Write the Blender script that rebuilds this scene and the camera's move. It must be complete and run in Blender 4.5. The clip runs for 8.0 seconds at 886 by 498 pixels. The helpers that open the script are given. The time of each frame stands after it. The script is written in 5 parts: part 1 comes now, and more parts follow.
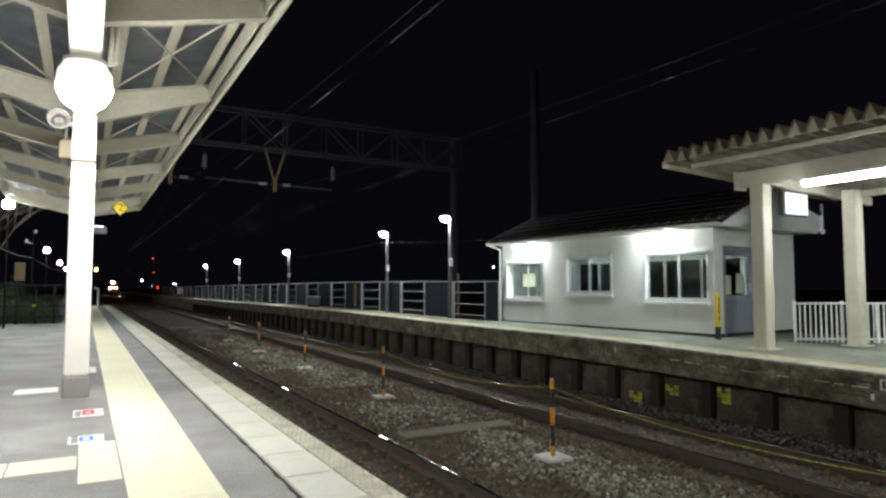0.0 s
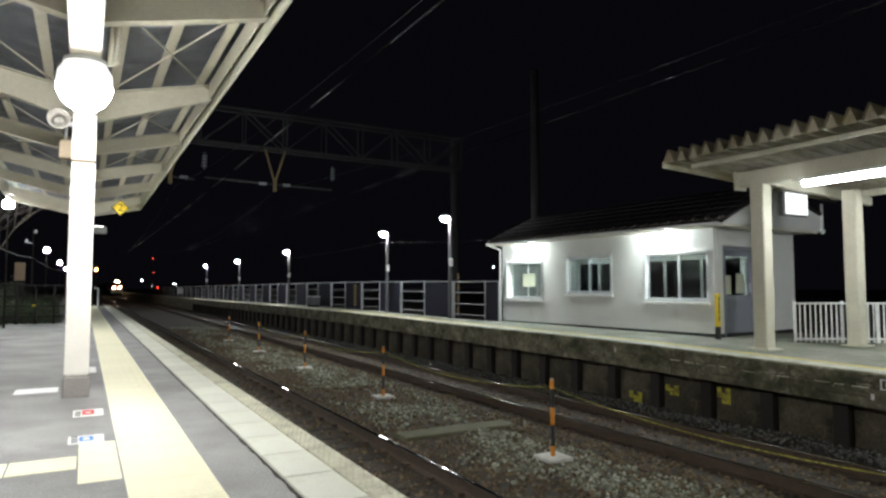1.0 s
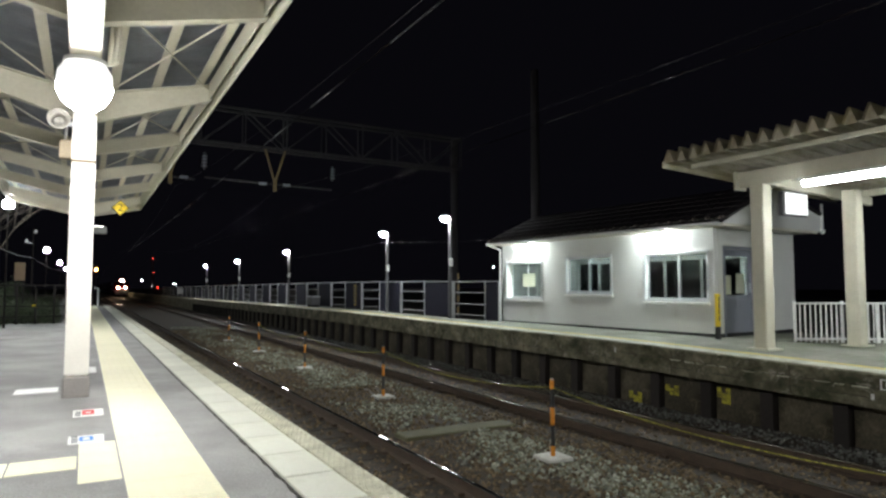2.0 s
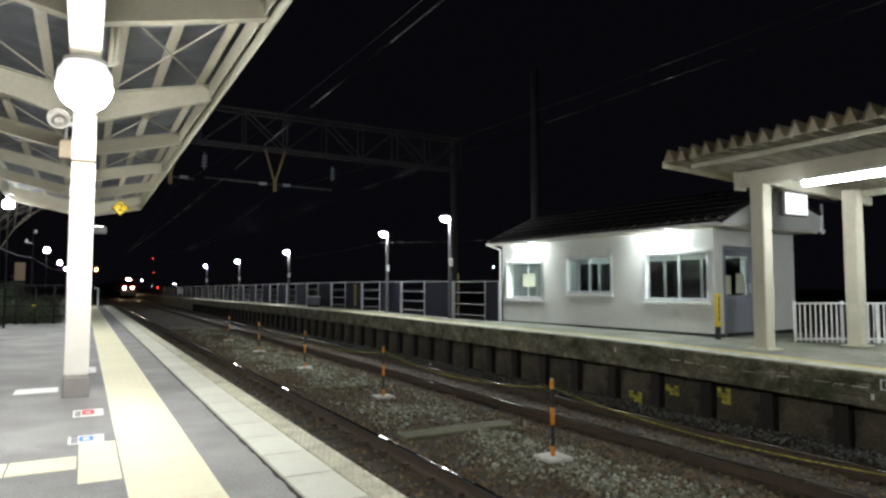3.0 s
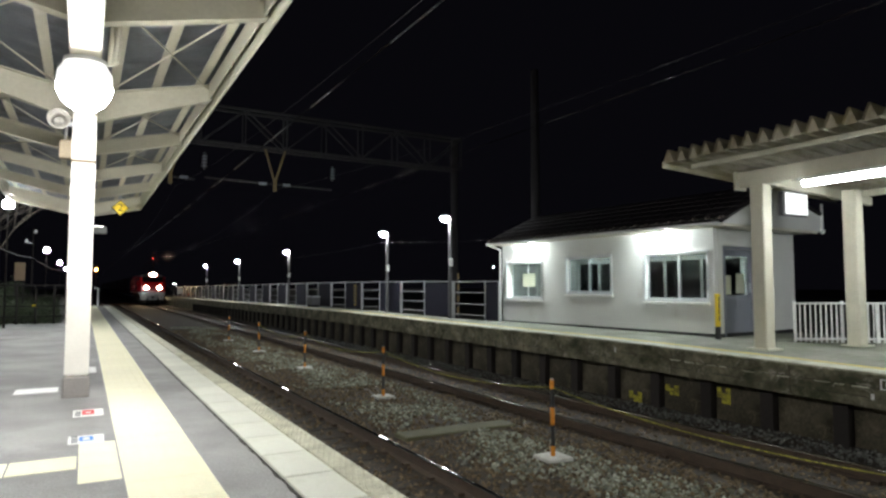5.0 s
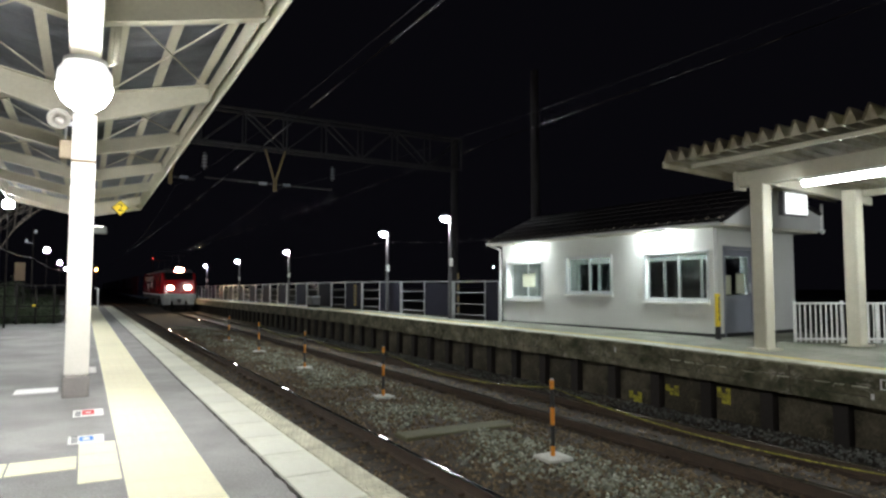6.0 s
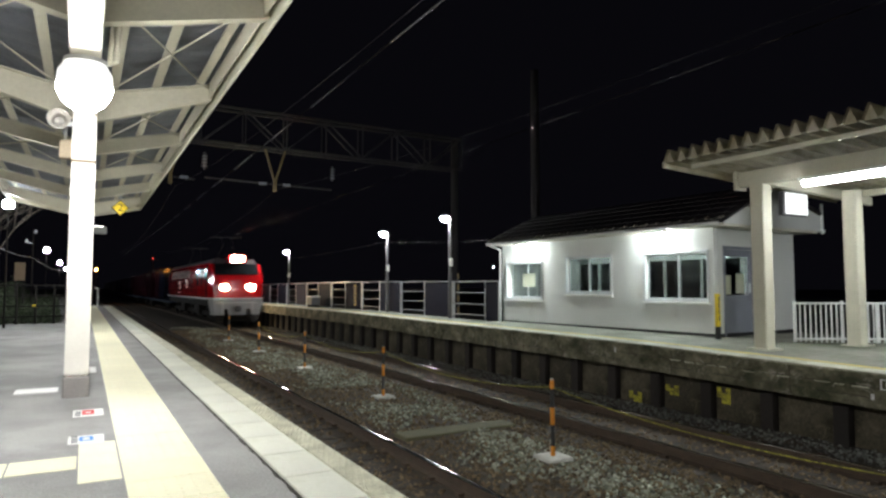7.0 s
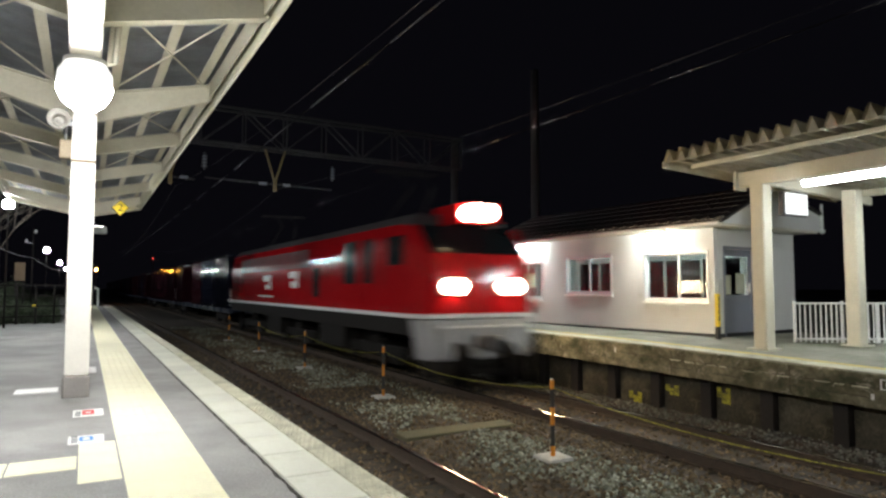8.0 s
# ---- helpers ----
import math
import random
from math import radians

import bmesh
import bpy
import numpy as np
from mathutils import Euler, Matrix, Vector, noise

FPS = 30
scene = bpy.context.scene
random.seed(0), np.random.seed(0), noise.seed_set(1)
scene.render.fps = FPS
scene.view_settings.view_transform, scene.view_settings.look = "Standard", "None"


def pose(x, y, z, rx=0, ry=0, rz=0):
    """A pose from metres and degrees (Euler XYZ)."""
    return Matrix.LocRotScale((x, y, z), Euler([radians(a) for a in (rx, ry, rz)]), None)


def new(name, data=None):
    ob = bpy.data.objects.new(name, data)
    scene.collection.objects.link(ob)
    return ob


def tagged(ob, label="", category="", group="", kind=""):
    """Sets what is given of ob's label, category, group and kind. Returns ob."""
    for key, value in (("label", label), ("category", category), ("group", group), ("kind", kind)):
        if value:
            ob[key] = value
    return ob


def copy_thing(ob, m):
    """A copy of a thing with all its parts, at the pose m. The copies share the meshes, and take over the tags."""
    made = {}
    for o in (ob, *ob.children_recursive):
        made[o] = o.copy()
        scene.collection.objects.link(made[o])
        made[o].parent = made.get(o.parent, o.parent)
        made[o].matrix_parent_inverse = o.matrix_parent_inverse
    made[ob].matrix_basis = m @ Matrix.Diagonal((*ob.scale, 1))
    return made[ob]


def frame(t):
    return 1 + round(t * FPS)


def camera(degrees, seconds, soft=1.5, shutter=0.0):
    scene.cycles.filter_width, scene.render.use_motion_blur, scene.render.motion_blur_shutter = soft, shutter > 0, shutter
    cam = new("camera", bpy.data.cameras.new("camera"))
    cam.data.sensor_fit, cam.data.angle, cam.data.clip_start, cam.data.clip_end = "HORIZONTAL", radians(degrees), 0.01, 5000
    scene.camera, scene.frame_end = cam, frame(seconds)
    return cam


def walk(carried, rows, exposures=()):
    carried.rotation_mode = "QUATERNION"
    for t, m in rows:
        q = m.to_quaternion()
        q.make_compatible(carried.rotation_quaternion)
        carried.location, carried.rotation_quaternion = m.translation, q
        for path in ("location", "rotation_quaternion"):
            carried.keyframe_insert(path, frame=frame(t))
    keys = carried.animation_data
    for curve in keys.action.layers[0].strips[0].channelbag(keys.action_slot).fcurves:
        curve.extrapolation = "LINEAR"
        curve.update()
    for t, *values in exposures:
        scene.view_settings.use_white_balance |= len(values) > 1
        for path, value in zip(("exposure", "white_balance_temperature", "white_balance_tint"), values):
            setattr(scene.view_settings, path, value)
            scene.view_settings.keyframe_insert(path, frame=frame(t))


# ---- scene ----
cam = camera(69.5, 8.0, soft=2.5, shutter=0.8)
EYE = pose(0, 0, 1.05, 93.49, 0, -29.3)
walk(cam, [(0.0, EYE), (8.0, EYE)])

# night sky: a trace of town glow, no moon
world = bpy.data.worlds.new("night")
scene.world = world
world.use_nodes = True
world.node_tree.nodes["Background"].inputs[0].default_value = (0.42, 0.40, 0.60, 1)
world.node_tree.nodes["Background"].inputs[1].default_value = 0.0040
scene.view_settings.exposure = 0.45


# ---- materials ----
def mat(name, base, rough=0.6, metal=0.0, vary=0.25, scale=6.0, bump=0.15, fine=60.0, stain=None, stain_at=0.6, per_object=0.0, island=0.0, coat=0.0, rspan=0.12, stretch=None, bloom=None, spec=0.5):
    """Base colour with large and fine variation, optional stains, relief."""
    m = bpy.data.materials.new(name)
    m.use_nodes = True
    nt = m.node_tree
    n, l = nt.nodes, nt.links
    b = n["Principled BSDF"]
    b.inputs["Metallic"].default_value = metal
    b.inputs["Specular IOR Level"].default_value = spec
    b.inputs["Coat Weight"].default_value = coat
    b.inputs["Coat Roughness"].default_value = 0.08
    tc = n.new("ShaderNodeTexCoord")
    big = n.new("ShaderNodeTexNoise")
    big.inputs["Scale"].default_value = scale
    big.inputs["Detail"].default_value = 6
    small = n.new("ShaderNodeTexNoise")
    small.inputs["Scale"].default_value = fine
    small.inputs["Detail"].default_value = 4
    place = tc.outputs["Object"]
    if stretch:
        mp = n.new("ShaderNodeMapping")
        mp.inputs["Scale"].default_value = stretch
        l.new(place, mp.inputs["Vector"])
        place = mp.outputs[0]
    l.new(place, big.inputs["Vector"])
    l.new(place, small.inputs["Vector"])
    add = n.new("ShaderNodeMath")
    add.operation = "ADD"
    l.new(big.outputs["Fac"], add.inputs[0])
    l.new(small.outputs["Fac"], add.inputs[1])
    span = n.new("ShaderNodeMapRange")
    span.inputs["From Min"].default_value = 0.6
    span.inputs["From Max"].default_value = 1.4
    span.inputs["To Min"].default_value = 1 - vary
    span.inputs["To Max"].default_value = 1 + vary
    l.new(add.outputs[0], span.inputs["Value"])
    value = span.outputs[0]
    for amount, kind, socket in ((per_object, "ShaderNodeObjectInfo", "Random"), (island, "ShaderNodeNewGeometry", "Random Per Island")):
        if amount:
            info = n.new(kind)
            r = n.new("ShaderNodeMapRange")
            r.inputs["To Min"].default_value = 1 - amount
            r.inputs["To Max"].default_value = 1 + amount
            l.new(info.outputs[socket], r.inputs["Value"])
            mul = n.new("ShaderNodeMath")
            mul.operation = "MULTIPLY"
            l.new(value, mul.inputs[0])
            l.new(r.outputs[0], mul.inputs[1])
            value = mul.outputs[0]
    tint = n.new("ShaderNodeVectorMath")
    tint.operation = "SCALE"
    tint.inputs[0].default_value = base
    l.new(value, tint.inputs["Scale"])
    colour = tint.outputs[0]
    if stain:
        sp = n.new("ShaderNodeTexNoise")
        sp.inputs["Scale"].default_value = scale * 0.6
        sp.inputs["Detail"].default_value = 8
        sp.inputs["Roughness"].default_value = 0.7
        l.new(place, sp.inputs["Vector"])
        sr = n.new("ShaderNodeMapRange")
        sr.inputs["From Min"].default_value = stain_at - 0.1
        sr.inputs["From Max"].default_value = stain_at + 0.12
        l.new(sp.outputs["Fac"], sr.inputs["Value"])
        mix = n.new("ShaderNodeMix")
        mix.data_type = "RGBA"
        l.new(sr.outputs[0], mix.inputs[0])
        l.new(colour, mix.inputs[6])
        mix.inputs[7].default_value = (*stain, 1)
        colour = mix.outputs[2]
    if bloom:
        # pale salts leached out of the concrete
        wp = n.new("ShaderNodeTexNoise")
        wp.inputs["Scale"].default_value = scale * 1.7
        wp.inputs["Detail"].default_value = 9
        wp.inputs["Roughness"].default_value = 0.75
        wp.inputs["Distortion"].default_value = 0.6
        l.new(place, wp.inputs["Vector"])
        wr = n.new("ShaderNodeMapRange")
        wr.inputs["From Min"].default_value = 0.55
        wr.inputs["From Max"].default_value = 0.67
        l.new(wp.outputs["Fac"], wr.inputs["Value"])
        wm = n.new("ShaderNodeMix")
        wm.data_type = "RGBA"
        l.new(wr.outputs[0], wm.inputs[0])
        l.new(colour, wm.inputs[6])
        wm.inputs[7].default_value = (*bloom, 1)
        colour = wm.outputs[2]
    l.new(colour, b.inputs["Base Color"])
    rr = n.new("ShaderNodeMapRange")
    rr.inputs["To Min"].default_value = max(0.02, rough - rspan)
    rr.inputs["To Max"].default_value = min(1, rough + rspan)
    l.new(big.outputs["Fac"], rr.inputs["Value"])
    l.new(rr.outputs[0], b.inputs["Roughness"])
    if bump:
        bp = n.new("ShaderNodeBump")
        bp.inputs["Strength"].default_value = bump
        bp.inputs["Distance"].default_value = 0.01
        l.new(small.outputs["Fac"], bp.inputs["Height"])
        l.new(bp.outputs[0], b.inputs["Normal"])
    return m


def glow(name, colour, strength):
    m = bpy.data.materials.new(name)
    m.use_nodes = True
    b = m.node_tree.nodes["Principled BSDF"]
    b.inputs["Base Color"].default_value = (0.8, 0.8, 0.8, 1)
    b.inputs["Emission Color"].default_value = (*colour, 1)
    b.inputs["Emission Strength"].default_value = strength
    return m


def glass(name, rough=0.03):
    """A pane before a dark room."""
    m = bpy.data.materials.new(name)
    m.use_nodes = True
    b = m.node_tree.nodes["Principled BSDF"]
    b.inputs["Base Color"].default_value = (0.30, 0.33, 0.33, 1)
    b.inputs["Transmission Weight"].default_value = 1.0
    b.inputs["Roughness"].default_value = rough
    b.inputs["IOR"].default_value = 1.45
    return m


ASPHALT = mat("asphalt", (0.31, 0.31, 0.30), 0.8, vary=0.40, scale=1.3, fine=70, bump=0.5, stain=(0.22, 0.22, 0.212), stain_at=0.56)
ASPHALT_FAR = mat("worn_paving", (0.185, 0.185, 0.155), 0.85, vary=0.35, scale=1.4, fine=90, bump=0.4, stain=(0.085, 0.098, 0.055), stain_at=0.54)
CONCRETE = mat("old_concrete", (0.205, 0.188, 0.128), 0.9, vary=0.6, scale=3.2, fine=18, bump=0.9, stain=(0.045, 0.05, 0.024), stain_at=0.50, stretch=(1, 0.9, 1.1), bloom=(0.40, 0.37, 0.31))
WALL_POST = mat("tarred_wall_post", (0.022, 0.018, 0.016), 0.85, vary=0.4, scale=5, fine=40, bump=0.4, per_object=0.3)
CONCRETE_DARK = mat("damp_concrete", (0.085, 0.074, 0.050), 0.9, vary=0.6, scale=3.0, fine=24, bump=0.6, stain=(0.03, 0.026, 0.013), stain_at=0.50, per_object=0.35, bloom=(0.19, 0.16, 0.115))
EDGE_TILE = mat("pale_edge_tile", (0.68, 0.69, 0.60), 0.7, vary=0.12, scale=3, fine=90, bump=0.2, stain=(0.50, 0.50, 0.38), stain_at=0.60, per_object=0.08)
EDGE_NOSE = mat("coping_concrete", (0.64, 0.63, 0.50), 0.8, vary=0.22, scale=5, fine=70, bump=0.4, stain=(0.38, 0.38, 0.29), stain_at=0.57)
JOINT_DIRT = mat("joint_dirt", (0.035, 0.032, 0.026), 0.95, vary=0.5, scale=12, fine=80, bump=0.5)
YELLOW = mat("tactile_yellow", (0.90, 0.87, 0.63), 0.65, vary=0.08, scale=4, fine=80, bump=0.15, stain=(0.80, 0.75, 0.50), stain_at=0.66, per_object=0.03)
YELLOW_LINE = mat("yellow_line_paint", (0.42, 0.33, 0.07), 0.7, vary=0.3, scale=5, fine=50, bump=0.2, stain=(0.2, 0.18, 0.1), stain_at=0.6)
CREAM = mat("cream_paint", (0.56, 0.535, 0.43), 0.5, vary=0.10, scale=4, fine=30, bump=0.06, stain=(0.50, 0.45, 0.33), stain_at=0.68)
POST_WHITE = mat("white_post_paint", (0.80, 0.78, 0.72), 0.45, vary=0.06, scale=4, fine=40, bump=0.05, stain=(0.62, 0.58, 0.48), stain_at=0.72)
ROOF_SHEET = mat("grey_roof_sheet", (0.30, 0.32, 0.36), 0.6, vary=0.15, scale=3, fine=40, bump=0.1, stain=(0.2, 0.2, 0.21), stain_at=0.6)
FOLD_SHEET = mat("weathered_fold_sheet", (0.52, 0.48, 0.37), 0.6, vary=0.18, scale=3, fine=40, bump=0.1, stain=(0.33, 0.28, 0.17), stain_at=0.56)
HOUSE_WALL = mat("light_grey_siding", (0.66, 0.665, 0.655), 0.7, vary=0.07, scale=1.5, fine=60, bump=0.15, stain=(0.5, 0.48, 0.45), stain_at=0.7)
ALU = mat("aluminium_frame", (0.62, 0.64, 0.66), 0.4, metal=0.6, vary=0.08, scale=6, fine=40, bump=0.03)
GREY_DOOR = mat("blue_grey_door_paint", (0.22, 0.23, 0.27), 0.5, vary=0.08, scale=4, fine=40, bump=0.05)
ROOF_TILE = mat("dark_roof_tile", (0.016, 0.013, 0.015), 0.45, vary=0.3, scale=3, fine=30, bump=0.2, per_object=0.2)
GALV = mat("galvanised_steel", (0.40, 0.41, 0.43), 0.45, metal=0.7, vary=0.15, scale=8, fine=60, bump=0.05)
PANEL = mat("dark_fence_panel", (0.02, 0.02, 0.032), 0.75, spec=0.08, vary=0.2, scale=3, fine=40, bump=0.05)
IRON = mat("dark_iron", (0.018, 0.016, 0.015), 0.8, spec=0.15, metal=0.1, vary=0.3, scale=6, fine=60, bump=0.2)
RAIL_STEEL = mat("polished_rail_head", (0.24, 0.225, 0.21), 0.12, metal=1.0, vary=0.1, scale=5, fine=80, bump=0.0, rspan=0.04)
RAIL_RUST = mat("rusty_rail_web", (0.068, 0.047, 0.032), 0.85, vary=0.4, scale=8, fine=60, bump=0.4)
SLEEPER = mat("tarred_sleeper", (0.045, 0.034, 0.025), 0.9, vary=0.4, scale=5, fine=40, bump=0.6, per_object=0.25)
SOIL = mat("ballast_bed", (0.062, 0.044, 0.027), 0.95, vary=0.5, scale=9, fine=28, bump=1.0, stain=(0.03, 0.027, 0.022), stain_at=0.5)
STONE_GREY = mat("grey_ballast", (0.29, 0.305, 0.25), 0.85, vary=0.3, scale=20, fine=90, bump=0.3, island=0.75, stain=(0.16, 0.15, 0.075), stain_at=0.55)
STONE_DARK = mat("sooty_ballast", (0.16, 0.165, 0.15), 0.9, vary=0.3, scale=20, fine=90, bump=0.3, island=0.6)
STONE_BROWN = mat("rusty_ballast", (0.13, 0.096, 0.054), 0.9, vary=0.3, scale=20, fine=90, bump=0.3, island=0.6)
FIELD = mat("night_ground", (0.04, 0.04, 0.032), 0.95, vary=0.4, scale=0.6, fine=6, bump=0.5)
STAKE_ORANGE = mat("orange_band", (0.72, 0.27, 0.03), 0.55, vary=0.12, scale=14, fine=60, bump=0.05)
STAKE_BLACK = mat("black_band", (0.03, 0.03, 0.03), 0.5, vary=0.2, scale=14, fine=60, bump=0.05)
BASE_WHITE = mat("pale_concrete_block", (0.60, 0.60, 0.55), 0.85, vary=0.2, scale=8, fine=60, bump=0.3, stain=(0.36, 0.35, 0.31), stain_at=0.6)
ROPE = mat("yellow_rope", (0.58, 0.54, 0.06), 0.8, vary=0.3, scale=55, fine=200, bump=0.3, stain=(0.10, 0.10, 0.03), stain_at=0.50)
BLACK = mat("black_plastic", (0.015, 0.015, 0.017), 0.45, vary=0.15, scale=10, fine=60, bump=0.03)
SIGN_YELLOW = mat("sign_yellow", (0.78, 0.56, 0.03), 0.45, vary=0.06, scale=8, fine=50, bump=0.02)
WHITE = mat("white_plastic", (0.78, 0.78, 0.76), 0.5, vary=0.05, scale=8, fine=50, bump=0.02)
PAPER = mat("notice_paper", (0.42, 0.43, 0.33), 0.9, vary=0.05, scale=10, fine=80, bump=0.05)
RED_MARK = mat("red_sticker", (0.65, 0.05, 0.06), 0.6, vary=0.1, scale=9, fine=60, bump=0.03)
BLUE_MARK = mat("blue_sticker", (0.08, 0.28, 0.68), 0.6, vary=0.1, scale=9, fine=60, bump=0.03)
GREY_MARK = mat("grey_sticker", (0.16, 0.17, 0.18), 0.6, vary=0.1, scale=9, fine=60, bump=0.03)
# night darkness put into the base colour, so masts and truss stay faint
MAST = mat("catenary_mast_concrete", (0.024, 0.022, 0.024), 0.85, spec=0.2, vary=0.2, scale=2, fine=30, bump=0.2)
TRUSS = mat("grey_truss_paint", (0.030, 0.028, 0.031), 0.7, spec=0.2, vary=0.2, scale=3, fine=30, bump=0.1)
BRACKET = mat("ochre_bracket", (0.17, 0.12, 0.05), 0.6, vary=0.2, scale=5, fine=40, bump=0.1)
CERAMIC = mat("insulator_porcelain", (0.24, 0.25, 0.28), 0.5, spec=0.2, vary=0.06, scale=9, fine=60, bump=0.0)
COPPER = mat("contact_wire_copper", (0.025, 0.021, 0.019), 0.2, metal=1.0, vary=0.4, scale=0.8, fine=3, bump=0.0)
# darker, rougher copy of the copper that subdues lamp glints on the near wire
COPPER_DIM = mat("tarnished_wire_copper", (0.013, 0.011, 0.0105), 0.34, metal=1.0, vary=0.4, scale=0.8, fine=3, bump=0.0)
LOCO_RED = mat("locomotive_red", (0.42, 0.008, 0.012), 0.10, vary=0.08, scale=2, fine=30, bump=0.0, rspan=0.02, spec=0.35)
LOCO_GREY = mat("locomotive_grey", (0.42, 0.42, 0.43), 0.45, vary=0.15, scale=3, fine=30, bump=0.05)
LOCO_WHITE = mat("locomotive_white_band", (0.72, 0.72, 0.72), 0.4, vary=0.06, scale=3, fine=30, bump=0.02)
LOCO_ROOF = mat("locomotive_roof", (0.06, 0.06, 0.065), 0.6, vary=0.2, scale=3, fine=30, bump=0.1)
LOCO_GLASS = mat("dark_windscreen", (0.012, 0.014, 0.016), 0.12, vary=0.05, scale=3, fine=30, bump=0.0, rspan=0.02, spec=0.2)
CONT_RED = mat("maroon_container", (0.030, 0.008, 0.012), 0.09, rspan=0.02, spec=0.07, vary=0.15, scale=2, fine=20, bump=0.0, per_object=0.3)
CONT_BLUE = mat("navy_container", (0.010, 0.012, 0.024), 0.09, rspan=0.02, spec=0.07, vary=0.15, scale=2, fine=20, bump=0.0, per_object=0.3)
POLE_GREY = mat("grey_pole_paint", (0.08, 0.08, 0.085), 0.6, vary=0.15, scale=6, fine=40, bump=0.05)
WOOD_DARK = mat("dark_boarding", (0.10, 0.085, 0.07), 0.75, vary=0.3, scale=2, fine=30, bump=0.2, stretch=(1, 6, 0.6))
BARK = mat("bark", (0.055, 0.046, 0.036), 0.9, vary=0.35, scale=8, fine=40, bump=0.7)
LEAF = mat("leaf", (0.035, 0.052, 0.022), 0.6, vary=0.3, scale=6, fine=40, bump=0.1, island=0.5)
PANE = glass("window_glass")
LAMP_NEAR = glow("canopy_lamp_glow", (1.0, 1.0, 0.985), 185.0)
LAMP_COLLAR = glow("opal_collar_glow", (1.0, 0.99, 0.97), 0.8)
LAMP_POLE = glow("pole_lamp_glow", (0.94, 0.99, 1.0), 640.0)
LAMP_WALL = glow("wall_lamp_glow", (0.89, 1.0, 0.96), 270.0)
ROOM_TUBE = glow("room_tube_glow", (0.86, 1.0, 0.97), 190.0)
TUBE = glow("fluorescent_tube", (0.94, 1.0, 1.0), 103.0)
STRIP_LIT = glow("sign_strip_glow", (1.0, 1.0, 0.95), 4.0)
SIGN_LIT = glow("lit_sign_face", (0.95, 0.98, 1.0), 0.35)
HEAD = glow("headlamp_glow", (1.0, 0.74, 0.43), 120.0)
FAR_WHITE = glow("far_white_lamp", (0.9, 0.96, 1.0), 20.0)
FAR_RED = glow("signal_red", (1.0, 0.04, 0.02), 7.0)
FAR_AMBER = glow("signal_amber", (1.0, 0.36, 0.05), 90.0)


# ---- mesh helpers ----
def box(bm, x0, y0, z0, x1, y1, z1, m=None):
    r = bmesh.ops.create_cube(bm, size=1)
    t = Matrix.Translation(((x0 + x1) / 2, (y0 + y1) / 2, (z0 + z1) / 2)) @ Matrix.Diagonal((abs(x1 - x0), abs(y1 - y0), abs(z1 - z0), 1))
    bmesh.ops.transform(bm, matrix=(m @ t) if m else t, verts=r["verts"])
    return r["verts"]


def rod(bm, a, b, r, seg=8, r2=None, caps=True):
    a, b = Vector(a), Vector(b)
    d = b - a
    m = Matrix.Translation((a + b) / 2) @ d.to_track_quat("Z", "Y").to_matrix().to_4x4()
    out = bmesh.ops.create_cone(bm, cap_ends=caps, segments=seg, radius1=r, radius2=r if r2 is None else r2, depth=d.length, matrix=m)
    return out["verts"]


def beam(bm, a, b, w, h):
    """A square bar from a to b, w wide and h high."""
    a, b = Vector(a), Vector(b)
    d = b - a
    m = Matrix.Translation((a + b) / 2) @ d.to_track_quat("Y", "Z").to_matrix().to_4x4()
    return box(bm, -w / 2, -d.length / 2, -h / 2, w / 2, d.length / 2, h / 2, m)


def ball(bm, p, r, sx=1, sy=1, sz=1, sub=2):
    return bmesh.ops.create_icosphere(bm, subdivisions=sub, radius=r, matrix=Matrix.Translation(p) @ Matrix.Diagonal((sx, sy, sz, 1)))["verts"]


def soften(bm, width=0.006, seg=1):
    edges = [e for e in bm.edges if len(e.link_faces) == 2 and e.calc_face_angle(0) > 0.9]
    bmesh.ops.bevel(bm, geom=edges, offset=width, segments=seg, affect="EDGES", clamp_overlap=True)


def mesh_of(name, bm, material, smooth=False):
    me = bpy.data.meshes.new(name)
    bmesh.ops.recalc_face_normals(bm, faces=bm.faces[:])
    bm.to_mesh(me)
    bm.free()
    me.materials.append(material)
    if smooth:
        me.shade_smooth()
    return me


def part(name, bm, material, parent, label="", at=None, smooth=False):
    ob = new(name, mesh_of(name, bm, material, smooth))
    ob.parent = parent
    if at is not None:
        ob.matrix_local = at
    if label:
        tagged(ob, label)
    return ob


def thing(name, label, category, at=None, group="", kind=""):
    ob = new(name)
    ob.empty_display_size = 0.2
    if at is not None:
        ob.matrix_basis = at
    return tagged(ob, label, category, group, kind)


def single(name, bm, material, label, category, at=None, group="", kind="", smooth=False):
    ob = new(name, mesh_of(name, bm, material, smooth))
    if at is not None:
        ob.matrix_basis = at
    return tagged(ob, label, category, group, kind)


def sweep(bm, profile, y0, y1):
    """A closed profile of (x, z) drawn out from y0 to y1."""
    a = [bm.verts.new((x, y0, z)) for x, z in profile]
    b = [bm.verts.new((x, y1, z)) for x, z in profile]
    k = len(profile)
    for i in range(k):
        bm.faces.new((a[i], a[(i + 1) % k], b[(i + 1) % k], b[i]))
    bm.faces.new(a)
    bm.faces.new(b[::-1])


RAIL_Z = -0.90
NEAR_TRACK, FAR_TRACK = 2.90, 6.99
EDGE = 1.46
EDGE_R = 8.35


def rise(y):
    """Height of the far platform's top along its length."""
    ys = (-20, 4, 9, 15, 22, 30, 45, 70, 130)
    zs = (0.0, 0.015, 0.10, 0.12, 0.17, 0.17, 0.12, 0.08, 0.05)
    return float(np.interp(y, ys, zs))


